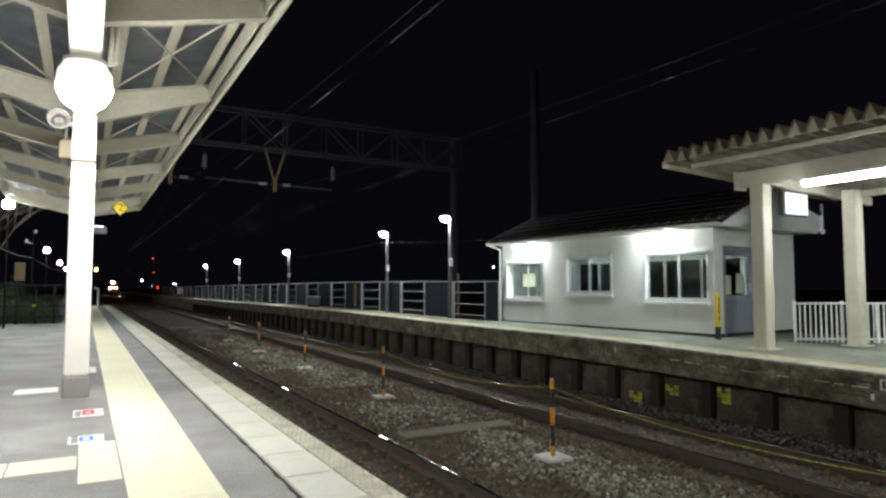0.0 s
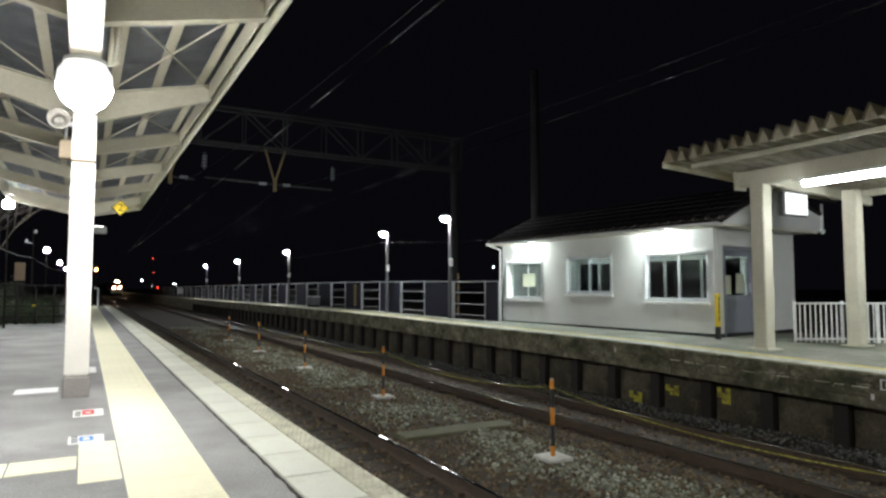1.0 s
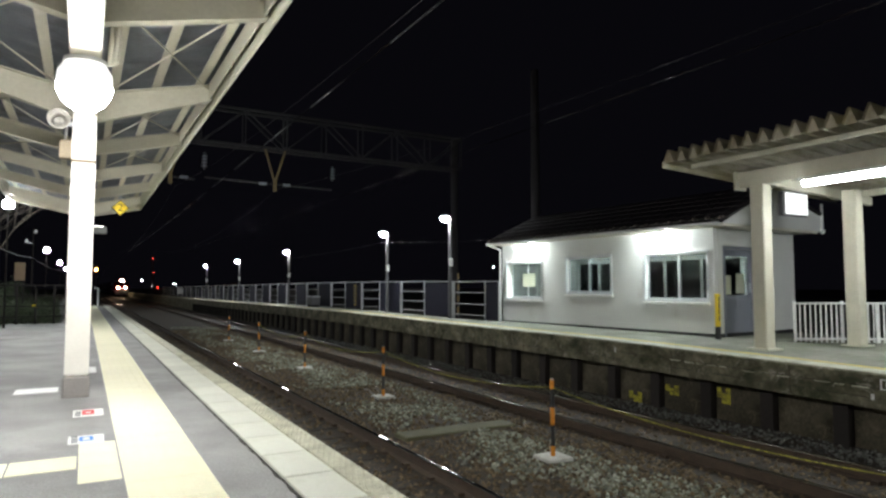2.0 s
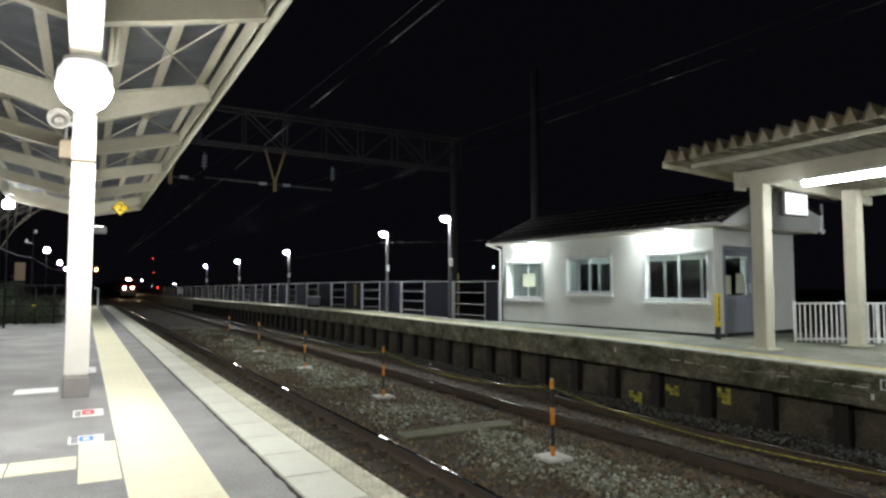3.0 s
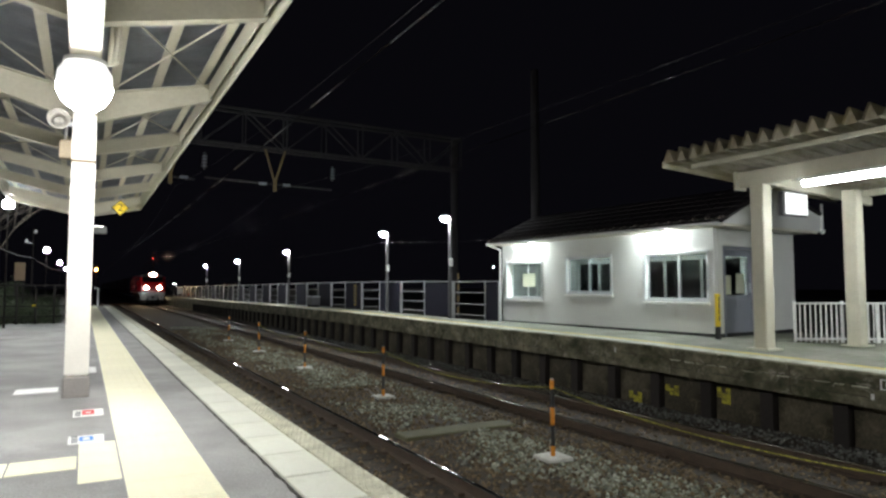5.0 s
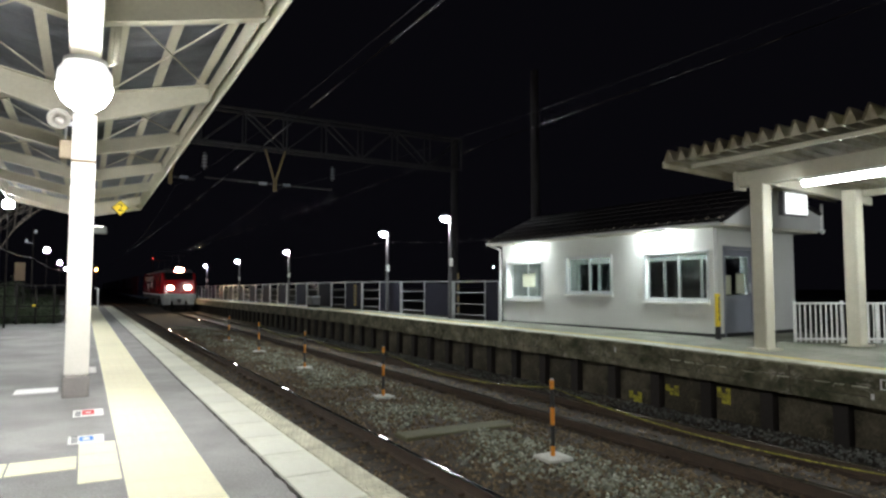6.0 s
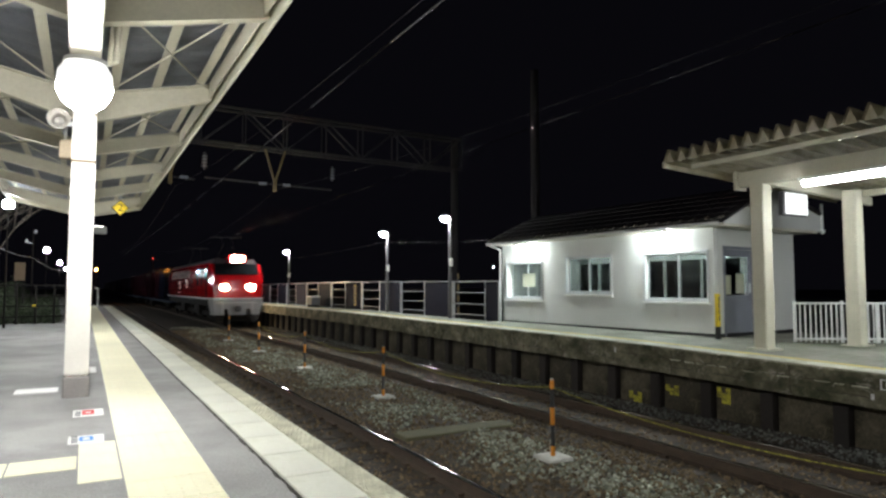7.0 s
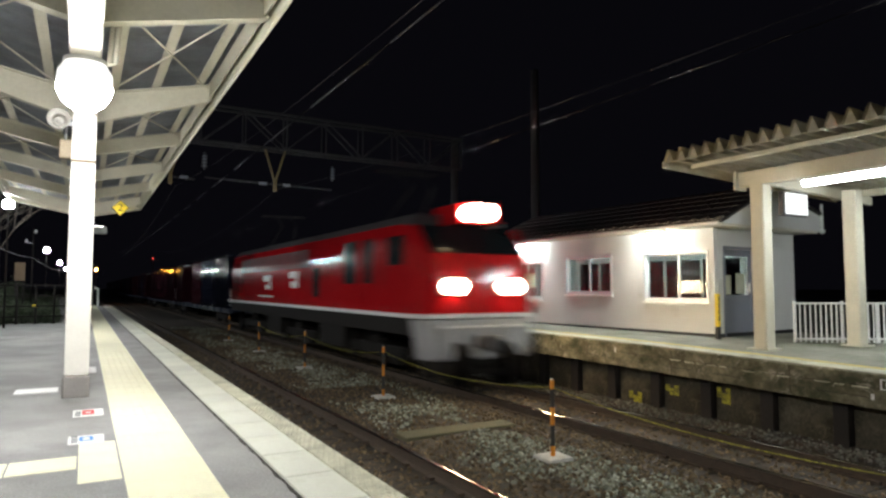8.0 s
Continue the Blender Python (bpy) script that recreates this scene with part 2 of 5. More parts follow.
# ---- the ground and the tracks ----
def ground():
    bm = bmesh.new()
    for x0, x1, y0, y1 in ((-900, 900, -400, 1800),):
        bm.faces.new([bm.verts.new(p) for p in ((x0, y0, -1.16), (x1, y0, -1.16), (x1, y1, -1.16), (x0, y1, -1.16))])
    single("ground", bm, FIELD, "dark flat land around the station", "ground", kind="structure")
    bm = bmesh.new()
    prof = [(EDGE - 0.2, -1.5), (EDGE - 0.2, -1.07), (3.6, -1.06), (4.1, -1.03), (4.9, -1.0), (5.7, -1.03), (6.1, -1.06), (7.9, -1.06), (8.5, -1.0), (9.0, -0.98), (9.0, -1.5)]
    sweep(bm, prof, -20, 320)
    single("track_bed", bm, SOIL, "dark stony bed under both tracks", "track bed", kind="structure")


def rail(x, y0, y1, name="rail"):
    root = thing(name, "rusty steel rail with a polished running head", "rail", group="rails of the two tracks")
    z = RAIL_Z
    bm = bmesh.new()
    sweep(bm, [(x - 0.063, z - 0.153), (x + 0.063, z - 0.153), (x + 0.063, z - 0.143), (x + 0.012, z - 0.125), (x + 0.008, z - 0.045), (x + 0.031, z - 0.035), (x + 0.0325, z - 0.012),
               (x - 0.0325, z - 0.012), (x - 0.031, z - 0.035), (x - 0.008, z - 0.045), (x - 0.012, z - 0.125), (x - 0.063, z - 0.143)], y0, y1)
    part("rail_web", bm, RAIL_RUST, root)
    bm = bmesh.new()
    sweep(bm, [(x - 0.0325, z - 0.012), (x + 0.0325, z - 0.012), (x + 0.03, z - 0.004), (x + 0.02, z), (x - 0.02, z), (x - 0.03, z - 0.004)], y0, y1)
    part("rail_head", bm, RAIL_STEEL, root, "bright worn running surface")
    return root


def sleepers(cx):
    bm = bmesh.new()
    box(bm, -1.05, -0.11, -0.17, 1.05, 0.11, 0)
    soften(bm, 0.012)
    me = mesh_of("sleeper", bm, SLEEPER)
    for i in range(70):
        ob = new("sleeper", me)
        ob.matrix_basis = pose(cx + random.uniform(-0.02, 0.02), -3 + i * 0.62 + random.uniform(-0.02, 0.02), RAIL_Z - 0.15, 0, 0, random.uniform(-0.8, 0.8))
        tagged(ob, "dark tarred timber sleeper bedded in stones", "sleeper", "sleepers under the rails")


def stone_shapes(k):
    """k rough angular stones, as vertex and face arrays."""
    shapes = []
    for _ in range(k):
        bm = bmesh.new()
        bmesh.ops.create_icosphere(bm, subdivisions=1, radius=1)
        sx, sy = random.uniform(0.7, 1.3), random.uniform(0.6, 1.1)
        for v in bm.verts:
            v.co *= random.uniform(0.55, 1.2)
            v.co.x *= sx
            v.co.y *= sy
            v.co.z *= 0.7
        bm.verts.ensure_lookup_table()
        shapes.append((np.array([v.co[:] for v in bm.verts]), [[v.index for v in f.verts] for f in bm.faces]))
        bm.free()
    return shapes


def stones(name, count, where, material, label, size=(0.015, 0.040)):
    shapes = stone_shapes(9)
    vs, fs, base = [], [], 0
    for _ in range(count):
        x, y, z = where()
        pts, faces = random.choice(shapes)
        r = random.uniform(*size)
        rot = np.array(Euler((random.uniform(0, 6), random.uniform(0, 6), random.uniform(0, 6))).to_matrix())
        vs.append(pts @ rot.T * r + (x, y, z))
        fs += [[i + base for i in f] for f in faces]
        base += len(pts)
    me = bpy.data.meshes.new(name)
    me.from_pydata(np.concatenate(vs).tolist(), [], fs)
    me.materials.append(material)
    tagged(new(name, me), label, "ballast", kind="stuff")


def bed(x):
    return float(np.interp(x, (1.2, 3.6, 4.1, 4.9, 5.7, 6.1, 7.9, 8.5, 9.0), (-1.07, -1.06, -1.03, -1.0, -1.03, -1.06, -1.06, -1.0, -0.98)))


def along(near, far):
    """More places near than far, and some behind."""
    if random.random() < 0.12:
        return random.uniform(near - 8, near)
    return near + (far - near) * random.random() ** 1.7


def clear(x, y):
    """Whether loose stones may lie here."""
    on_slab = 3.8 < x < 5.85 and 7.88 < y < 8.38
    near_stake = abs(x - 4.98) < 0.23 and abs((y - 1.23 + 2.475) % 4.95 - 2.475) < 0.23
    return not (on_slab or near_stake)


def ballast():
    def middle():
        while True:
            x, y = random.triangular(3.85, 6.1, 4.9), along(-1.5, 36)
            if clear(x, y) and noise.noise((x * 1.1, y * 0.55, 3.0)) + 0.35 * noise.noise((x * 4, y * 3, 9.0)) > -0.06:
                return x, y, bed(x) + random.uniform(-0.006, 0.02)

    def brown():
        while True:
            x, y = random.choice((random.uniform(1.55, 5.0), random.uniform(3.7, 6.2), random.uniform(5.1, 8.0))), along(-1.5, 34)
            if clear(x, y):
                return x, y, bed(x) + random.uniform(-0.012, 0.014)

    def wall_foot():
        x = random.triangular(7.9, 8.7, 8.4)
        return x, along(-1.0, 34), bed(x) + random.uniform(-0.008, 0.02)
    stones("grey_ballast", 15300, middle, STONE_GREY, "loose light grey crushed stones between the tracks", (0.014, 0.042))
    stones("brown_ballast", 45000, brown, STONE_BROWN, "rust-stained crushed stones round the sleepers")
    stones("wall_foot_ballast", 8500, wall_foot, STONE_DARK, "dark grey crushed stones along the platform wall", (0.013, 0.030))


def rail_fasteners():
    bm = bmesh.new()
    for cx in (NEAR_TRACK, FAR_TRACK):
        for i in range(55):
            for rx in (cx - 0.566, cx + 0.566):
                for s in (-1, 1):
                    x, y = rx + s * 0.09, -3 + i * 0.62
                    box(bm, x - 0.035, y - 0.045, RAIL_Z - 0.155, x + 0.035, y + 0.045, RAIL_Z - 0.115)
    single("rail_fasteners", bm, RAIL_RUST, "small rusty clips holding the rails to the sleepers", "rail clips", kind="stuff")


ground()
for cx in (NEAR_TRACK, FAR_TRACK):
    for side in (-0.566, 0.566):
        rail(cx + side, -20, 320)
    sleepers(cx)
ballast()
rail_fasteners()


def crossing_slab():
    bm = bmesh.new()
    box(bm, 3.88, 7.93, -1.08, 5.72, 8.33, -0.985)
    soften(bm, 0.015)
    single("cable_trough_cover", bm, mat("mossy_trough", (0.12, 0.112, 0.06), 0.9, vary=0.3, scale=5, fine=50, bump=0.4, stain=(0.09, 0.09, 0.05), stain_at=0.55),
           "mossy concrete cable trough cover laid between the tracks", "trough cover")


crossing_slab()


# ---- the near platform ----
PLATFORM_END = 43.3


def near_platform():
    bm = bmesh.new()
    box(bm, -2.4, -14, -1.3, 0.958, 22.3, 0)
    box(bm, -0.56, 22.3, -1.3, 0.958, PLATFORM_END, 0)
    box(bm, 0.958, -14, -1.3, EDGE - 0.12, PLATFORM_END, -0.06)
    single("platform_near", bm, ASPHALT, "grey asphalt railway platform with a pale edge", "platform", kind="structure")
    nose = bpy.data.objects["platform_near"]
    bm = bmesh.new()
    box(bm, 1.29, -14, -0.22, EDGE, PLATFORM_END, 0.0)
    soften(bm, 0.012, 2)
    part("coping", bm, EDGE_NOSE, nose, "studded concrete coping")
    bm = bmesh.new()
    for iy in range(190):
        for ix in range(4):
            y = 1.6 + iy * 0.05
            x = 1.300 + ix * 0.035 + (0.018 if iy % 2 else 0)
            box(bm, x, y, -0.001, x + 0.018, y + 0.026, 0.006)
    tagged(part("coping_stud", bm, EDGE_NOSE, nose), kind="stuff")
    # ragged broken edge of the asphalt along the tiles
    bm = bmesh.new()
    last = None
    for i in range(900):
        y = 0.5 + i * 0.035
        x = 0.970 + 0.012 * noise.noise((y * 9.0, 0.3, 1.0)) + 0.006 * noise.noise((y * 31.0, 2.3, 1.0))
        cur = [bm.verts.new(q) for q in ((0.9575, y, -0.001), (x, y, -0.002), (x + 0.004, y, -0.05), (0.9575, y, -0.05))]
        if last:
            for j in range(4):
                bm.faces.new((last[j], last[(j + 1) % 4], cur[(j + 1) % 4], cur[j]))
        last = cur
    part("asphalt_edge", bm, ASPHALT, nose, "broken asphalt edge")
    bm = bmesh.new()
    box(bm, 0.9585, -13.9, -0.061, 1.2895, PLATFORM_END - 0.01, -0.012)
    part("joint_dirt", bm, JOINT_DIRT, nose, "dark dirt in the joints")
    bm = bmesh.new()
    box(bm, 0, 0, -0.02, 0.286, 0.498, 0.004)
    soften(bm, 0.006)
    tile = mesh_of("edge_tile", bm, EDGE_TILE)
    for i in range(97):
        ob = new("edge_tile", tile)
        ob.parent = nose
        ob.matrix_local = pose(1.0, -8.2 + i * 0.52 + 0.345, random.uniform(-0.001, 0.001))
    bm = bmesh.new()
    box(bm, 0, 0, -0.01, 0.404, 0.402, 0.005)
    soften(bm, 0.004)
    slab = mesh_of("tactile_tile", bm, YELLOW)

    def lay(x, y, sx=1.0, sy=1.0):
        ob = new("tactile_tile", slab)
        ob.parent = nose
        ob.matrix_local = Matrix.Translation((x, y, random.uniform(-0.0008, 0.0008))) @ Matrix.Diagonal((sx, sy, 1, 1))
    for i in range(127):
        lay(0.225, -8.265 + i * 0.405, 1.095)
    for i in range(3):
        lay(0.0, 4.0 + i * 0.335, 0.535, 0.82)
    for i in range(5):
        lay(-0.36 - i * 0.36, 4.335, 0.87, 0.80)
    dots = bmesh.new()
    for iy in range(int(9 / 0.0675)):
        for ix in range(6):
            x, y = 0.262 + ix * 0.0737, 2.9 + iy * 0.0675
            rod(dots, (x, y, 0.004), (x, y, 0.0072), 0.017, 6, 0.010)
    tagged(part("tactile_stud", dots, YELLOW, nose), kind="stuff")


near_platform()


def sticker(name, x0, y0, x1, y1, colour, word):
    root = thing(name, f"worn white floor sticker with a {word} mark on the platform", "floor sticker", group="floor stickers")
    bm = bmesh.new()
    box(bm, x0, y0, 0.0, x1, y1, 0.004)
    soften(bm, 0.003)
    part("backing", bm, WHITE, root)
    bm = bmesh.new()
    w = x1 - x0
    box(bm, x0 + w * 0.30, y0 + 0.07, 0.004, x0 + w * 0.70, y1 - 0.05, 0.0055)
    part("mark", bm, colour, root, f"{word} printed mark")
    for k in range(3):
        bm = bmesh.new()
        box(bm, x0 + w * 0.08, y0 + 0.04 + k * 0.08, 0.004, x0 + w * 0.26, y0 + 0.09 + k * 0.08, 0.0055)
        part("print", bm, GREY_MARK, root, "grey printed bar")
    if word == "blue":
        bm = bmesh.new()
        bm.faces.new([bm.verts.new((x0 + w * p, y0 + (y1 - y0) * q, 0.0065)) for p, q in ((0.40, 0.35), (0.60, 0.35), (0.60, 0.55), (0.50, 0.72), (0.40, 0.55))])
        part("arrow", bm, WHITE, root, "white arrow")
    else:
        bm = bmesh.new()
        box(bm, x0 + w * 0.42, y0 + 0.14, 0.0055, x0 + w * 0.58, y0 + 0.19, 0.007)
        part("arrow", bm, WHITE, root, "white bar")


sticker("floor_sticker", -0.05, 6.04, 0.175, 6.38, RED_MARK, "red")
sticker("floor_sticker", -0.065, 5.01, 0.155, 5.27, BLUE_MARK, "blue")


def floor_patch(x0, y0, x1, y1):
    bm = bmesh.new()
    box(bm, x0, y0, 0, x1, y1, 0.004)
    soften(bm, 0.003)
    single("floor_mark", bm, WHITE, "white painted boarding mark on the asphalt", "floor mark", group="boarding marks")


floor_patch(-0.58, 7.60, -0.20, 7.95)
floor_patch(0.09, 9.1, 0.165, 9.75)


# ---- the near platform's butterfly canopy ----
VALLEY_X, VALLEY_Z, EAVE_X, EAVE_Z = -0.04, 2.82, 1.315, 3.285
ROOT_Z = 3.0
LEFT_X, LEFT_Z = -1.75, 3.36


def rafter(bm, a, b, ends_a, ends_b):
    """An I-section in the x-z plane from a to b, with bottom and top heights at each end."""
    rings = []
    for p, (lo, hi) in ((a, ends_a), (b, ends_b)):
        w, t, f = 0.055, 0.007, 0.016
        prof = [(-w, lo), (w, lo), (w, lo + f), (t, lo + f), (t, hi - f), (w, hi - f), (w, hi), (-w, hi), (-w, hi - f), (-t, hi - f), (-t, lo + f), (-w, lo + f)]
        rings.append([bm.verts.new((p.x, p.y + dy, z)) for dy, z in prof])
    for i in range(12):
        bm.faces.new((rings[0][i], rings[0][(i + 1) % 12], rings[1][(i + 1) % 12], rings[1][i]))
    bm.faces.new(rings[0])
    bm.faces.new(rings[1][::-1])


def near_canopy():
    root = thing("platform_canopy", "cream steel butterfly canopy over the near platform", "canopy")
    y0, y1 = -9, 20.0
    bm = bmesh.new()
    box(bm, VALLEY_X - 0.105, y0, VALLEY_Z - 0.04, VALLEY_X + 0.105, y1 - 0.1, ROOT_Z + 0.24)
    soften(bm, 0.01)
    part("girder", bm, CREAM, root, "longitudinal valley girder")
    wings = ((EAVE_X - 0.04, EAVE_Z), (LEFT_X, LEFT_Z))
    for k in range(-5, 6):
        y = 5.27 + 2.68 * k
        if not y0 < y < y1:
            continue
        low = 2.88 if k in (1, 5, -3) else ROOT_Z
        for ex, ez in wings:
            sx = VALLEY_X + (0.104 if ex > 0 else -0.104)
            bm = bmesh.new()
            rafter(bm, Vector((sx, y, 0)), Vector((ex, y, 0)), (low, ROOT_Z + 0.21), (ez, ez + 0.20))
            part("rafter", bm, CREAM, root)
    for ex, ez in ((EAVE_X, EAVE_Z), (LEFT_X, LEFT_Z)):
        for f in (0.20, 0.52, 0.865):
            x = VALLEY_X + (ex - VALLEY_X) * f
            z = ROOT_Z + 0.225 + (ez - ROOT_Z) * f
            bm = bmesh.new()
            sweep(bm, [(x - 0.045, z), (x + 0.045, z), (x + 0.045, z + 0.01), (x + 0.006, z + 0.01), (x + 0.006, z + 0.08), (x - 0.006, z + 0.08), (x - 0.006, z + 0.01), (x - 0.045, z + 0.01)], y0, y1)
            part("purlin", bm, CREAM, root)
        bm = bmesh.new()
        s = 1 if ex > 0 else -1
        box(bm, ex - 0.005 * s, y0, ez - 0.03, ex + 0.025 * s, y1, ez + 0.30)
        soften(bm, 0.008)
        part("eave_fascia", bm, CREAM, root, "painted eave channel")
        bm = bmesh.new()
        box(bm, ex - 0.075 * s, y0, ez + 0.205, ex - 0.0055 * s, y1, ez + 0.22)
        box(bm, ex - 0.075 * s, y0, ez + 0.02, ex - 0.065 * s, y1, ez + 0.205)
        part("eave_angle", bm, CREAM, root, "steel angle inside the eave")
        bm = bmesh.new()
        a = Vector((VALLEY_X, 0, ROOT_Z + 0.315))
        b = Vector((ex, 0, ez + 0.315))
        top = []
        steps = int((y1 - y0) / 0.09)
        for i in range(steps + 1):
            y = y0 + (y1 - y0) * i / steps
            dz = (0, 0.018, 0.018, 0)[i % 4]
            top.append((bm.verts.new((a.x, y, a.z + dz)), bm.verts.new((b.x, y, b.z + dz))))
        for p, q in zip(top, top[1:]):
            bm.faces.new((p[0], p[1], q[1], q[0]))
        bmesh.ops.solidify(bm, geom=bm.faces[:], thickness=0.006)
        part("roof_sheet", bm, ROOF_SHEET, root, "blue-grey corrugated roof sheet")
    for ex, ez in ((EAVE_X, EAVE_Z), (LEFT_X, LEFT_Z)):
        bm = bmesh.new()
        pts = [(VALLEY_X, ROOT_Z - 0.02), (ex, ez - 0.02), (ex, ez + 0.30), (VALLEY_X, ROOT_Z + 0.33)]
        a = [bm.verts.new((x, y1 + 0.002, z)) for x, z in pts]
        b = [bm.verts.new((x, y1 + 0.05, z)) for x, z in pts]
        for i in range(4):
            bm.faces.new((a[i], a[(i + 1) % 4], b[(i + 1) % 4], b[i]))
        bm.faces.new(a)
        bm.faces.new(b[::-1])
        part("end_board", bm, CREAM, root)
        for k in (-1, 0, 1, 2, 4):
            ya, yb = 5.27 + 2.68 * k + 0.07, 5.27 + 2.68 * (k + 1) - 0.07
            pa = [Vector((VALLEY_X + (ex - VALLEY_X) * f, y, ROOT_Z + 0.15 + dz + (ez - ROOT_Z) * f)) for f, y, dz in ((0.16, ya, 0), (0.92, yb, 0), (0.92, ya, 0.025), (0.16, yb, 0.025))]
            for u, v in ((0, 1), (2, 3)):
                bm = bmesh.new()
                rod(bm, pa[u], pa[v], 0.009, 6)
                part("brace_rod", bm, CREAM, root)
    for x, ya in ((0.155, 6.0), (0.20, 6.0)):
        bm = bmesh.new()
        rod(bm, (x, ya, 3.30), (x - 0.02, ya, 2.95), 0.022, 8)
        rod(bm, (x - 0.02, ya, 2.95), (0.06, ya, 2.90), 0.015, 8)
        part("conduit", bm, CREAM, root)
    for y in (7.25, 17.9, -3.4):
        bm = bmesh.new()
        box(bm, VALLEY_X - 0.105, y - 0.11, 0.20, VALLEY_X + 0.105, y + 0.11, VALLEY_Z - 0.042)
        soften(bm, 0.015, 2)
        post = part("post", bm, POST_WHITE, root, "white painted steel post")
        bm = bmesh.new()
        box(bm, VALLEY_X - 0.115, y - 0.12, -0.01, VALLEY_X + 0.115, y + 0.12, 0.20)
        soften(bm, 0.015)
        part("post_base", bm, mat("grey_plinth", (0.30, 0.28, 0.27), 0.8, vary=0.15), post, "grey plinth")
        bm = bmesh.new()
        box(bm, VALLEY_X - 0.108, y - 0.113, 2.28, VALLEY_X + 0.108, y + 0.113, 2.305)
        part("band", bm, BRACKET, post, "rusty steel strap")


near_canopy()


def canopy_lamp(y, dx=0.0, size=1.0):
    root = thing("canopy_lamp", "bright white lamp under the canopy girder, rounded out to its glare", "lamp", pose(VALLEY_X + dx, y, VALLEY_Z - 0.04), group="canopy lamps")
    bm = bmesh.new()
    rod(bm, (0, 0, 0), (0, 0, -0.031), 0.152 * size, 24)
    part("lamp_base", bm, WHITE, root)
    # collar and globe take the size and shape of the lamp's glare
    bm = bmesh.new()
    rod(bm, (0, 0, -0.03), (0, 0, -0.10), 0.14 * size, 28, 0.185 * size, caps=False)
    rod(bm, (0, 0, -0.10), (0, 0, -0.20), 0.185 * size, 28, 0.192 * size, caps=False)
    bmesh.ops.solidify(bm, geom=bm.faces[:], thickness=0.004)
    part("lamp_collar", bm, LAMP_COLLAR, root, "faintly glowing collar that fills out the glare", smooth=True)
    bm = bmesh.new()
    bmesh.ops.create_uvsphere(bm, u_segments=28, v_segments=16, radius=0.19 * size, matrix=Matrix.Translation((0, 0, -0.20)))
    bmesh.ops.bisect_plane(bm, geom=bm.verts[:] + bm.edges[:] + bm.faces[:], plane_co=(0, 0, -0.195), plane_no=(0, 0, 1), clear_outer=True)
    part("lamp_globe", bm, LAMP_NEAR, root, "glowing globe as wide as the lamp glare", smooth=True)


# the lamps at 10.6 and 15.8 are unseen, shrunk to stay behind the post
for y, dx, size in ((5.5, 0.0, 1.0), (0.4, 0.0, 1.0), (-5.0, 0.0, 1.0), (10.6, -0.02, 0.76), (15.8, -0.05, 0.85)):
    canopy_lamp(y, dx, size)


def speaker():
    root = thing("horn_speaker", "grey horn loudspeaker fixed to the canopy post", "speaker", pose(-0.255, 7.1, 2.645))
    bm = bmesh.new()
    n0 = 20
    for (r0, ya), (r1, yb) in zip(((0.10, -0.16), (0.09, -0.13), (0.05, -0.04)), ((0.09, -0.13), (0.05, -0.04), (0.03, 0.02))):
        rod(bm, (0, ya, 0), (0, yb, 0), r0, n0, r1, caps=False)
    bmesh.ops.solidify(bm, geom=bm.faces[:], thickness=0.006)
    part("horn", bm, mat("grey_horn", (0.42, 0.40, 0.36), 0.5, vary=0.1), root, smooth=True)
    bm = bmesh.new()
    ball(bm, (0, -0.06, 0), 0.032)
    rod(bm, (0, -0.03, 0), (0, 0.13, 0), 0.05, 14)
    part("driver", bm, mat("grey_driver", (0.36, 0.35, 0.32), 0.5, vary=0.1), root)
    bm = bmesh.new()
    box(bm, -0.02, 0.03, -0.02, 0.115, 0.07, 0.02)
    part("bracket", bm, GALV, root)
    root = thing("junction_box", "small beige junction box on the canopy post", "junction box", pose(-0.20, 7.2, 2.40))
    bm = bmesh.new()
    box(bm, -0.05, -0.06, -0.09, 0.055, 0.06, 0.09)
    soften(bm, 0.01)
    part("case", bm, mat("tan_box_paint", (0.30, 0.24, 0.16), 0.6, vary=0.2), root)
    bm = bmesh.new()
    rod(bm, (0, 0, 0.08), (0, 0, 0.40), 0.012)
    part("conduit", bm, GALV, root)


speaker()


def text_mesh(word, size, material, parent, m, name="lettering", label=""):
    cu = bpy.data.curves.new("letter_curve", "FONT")
    cu.body = word
    cu.size = size
    cu.align_x = "CENTER"
    cu.align_y = "CENTER"
    cu.extrude = 0.002
    tmp = bpy.data.objects.new("letter_tmp", cu)
    scene.collection.objects.link(tmp)
    me = bpy.data.meshes.new_from_object(tmp.evaluated_get(bpy.context.evaluated_depsgraph_get()))
    bpy.data.objects.remove(tmp)
    me.materials.clear()
    me.materials.append(material)
    ob = new(name, me)
    ob.parent = parent
    ob.matrix_local = m
    if label:
        tagged(ob, label)
    return ob


def number_sign():
    root = thing("platform_number_sign", "yellow diamond sign with a black 2 under the canopy end", "sign", pose(0.68, 16.5, 2.90))
    bm = bmesh.new()
    box(bm, -0.135, -0.02, -0.135, 0.135, 0.02, 0.135, Matrix.Rotation(radians(45), 4, "Y"))
    soften(bm, 0.01)
    part("board", bm, BLACK, root, "black rim")
    bm = bmesh.new()
    box(bm, -0.118, -0.026, -0.118, 0.118, -0.0205, 0.118, Matrix.Rotation(radians(45), 4, "Y"))
    part("face", bm, SIGN_YELLOW, root, "yellow face")
    text_mesh("2", 0.25, BLACK, root, pose(0, -0.03, 0, 90, 0, 0), label="black numeral 2")
    bm = bmesh.new()
    rod(bm, (0, 0, 0.18), (0, 0, 0.50), 0.01)
    part("hanger", bm, GALV, root)


number_sign()


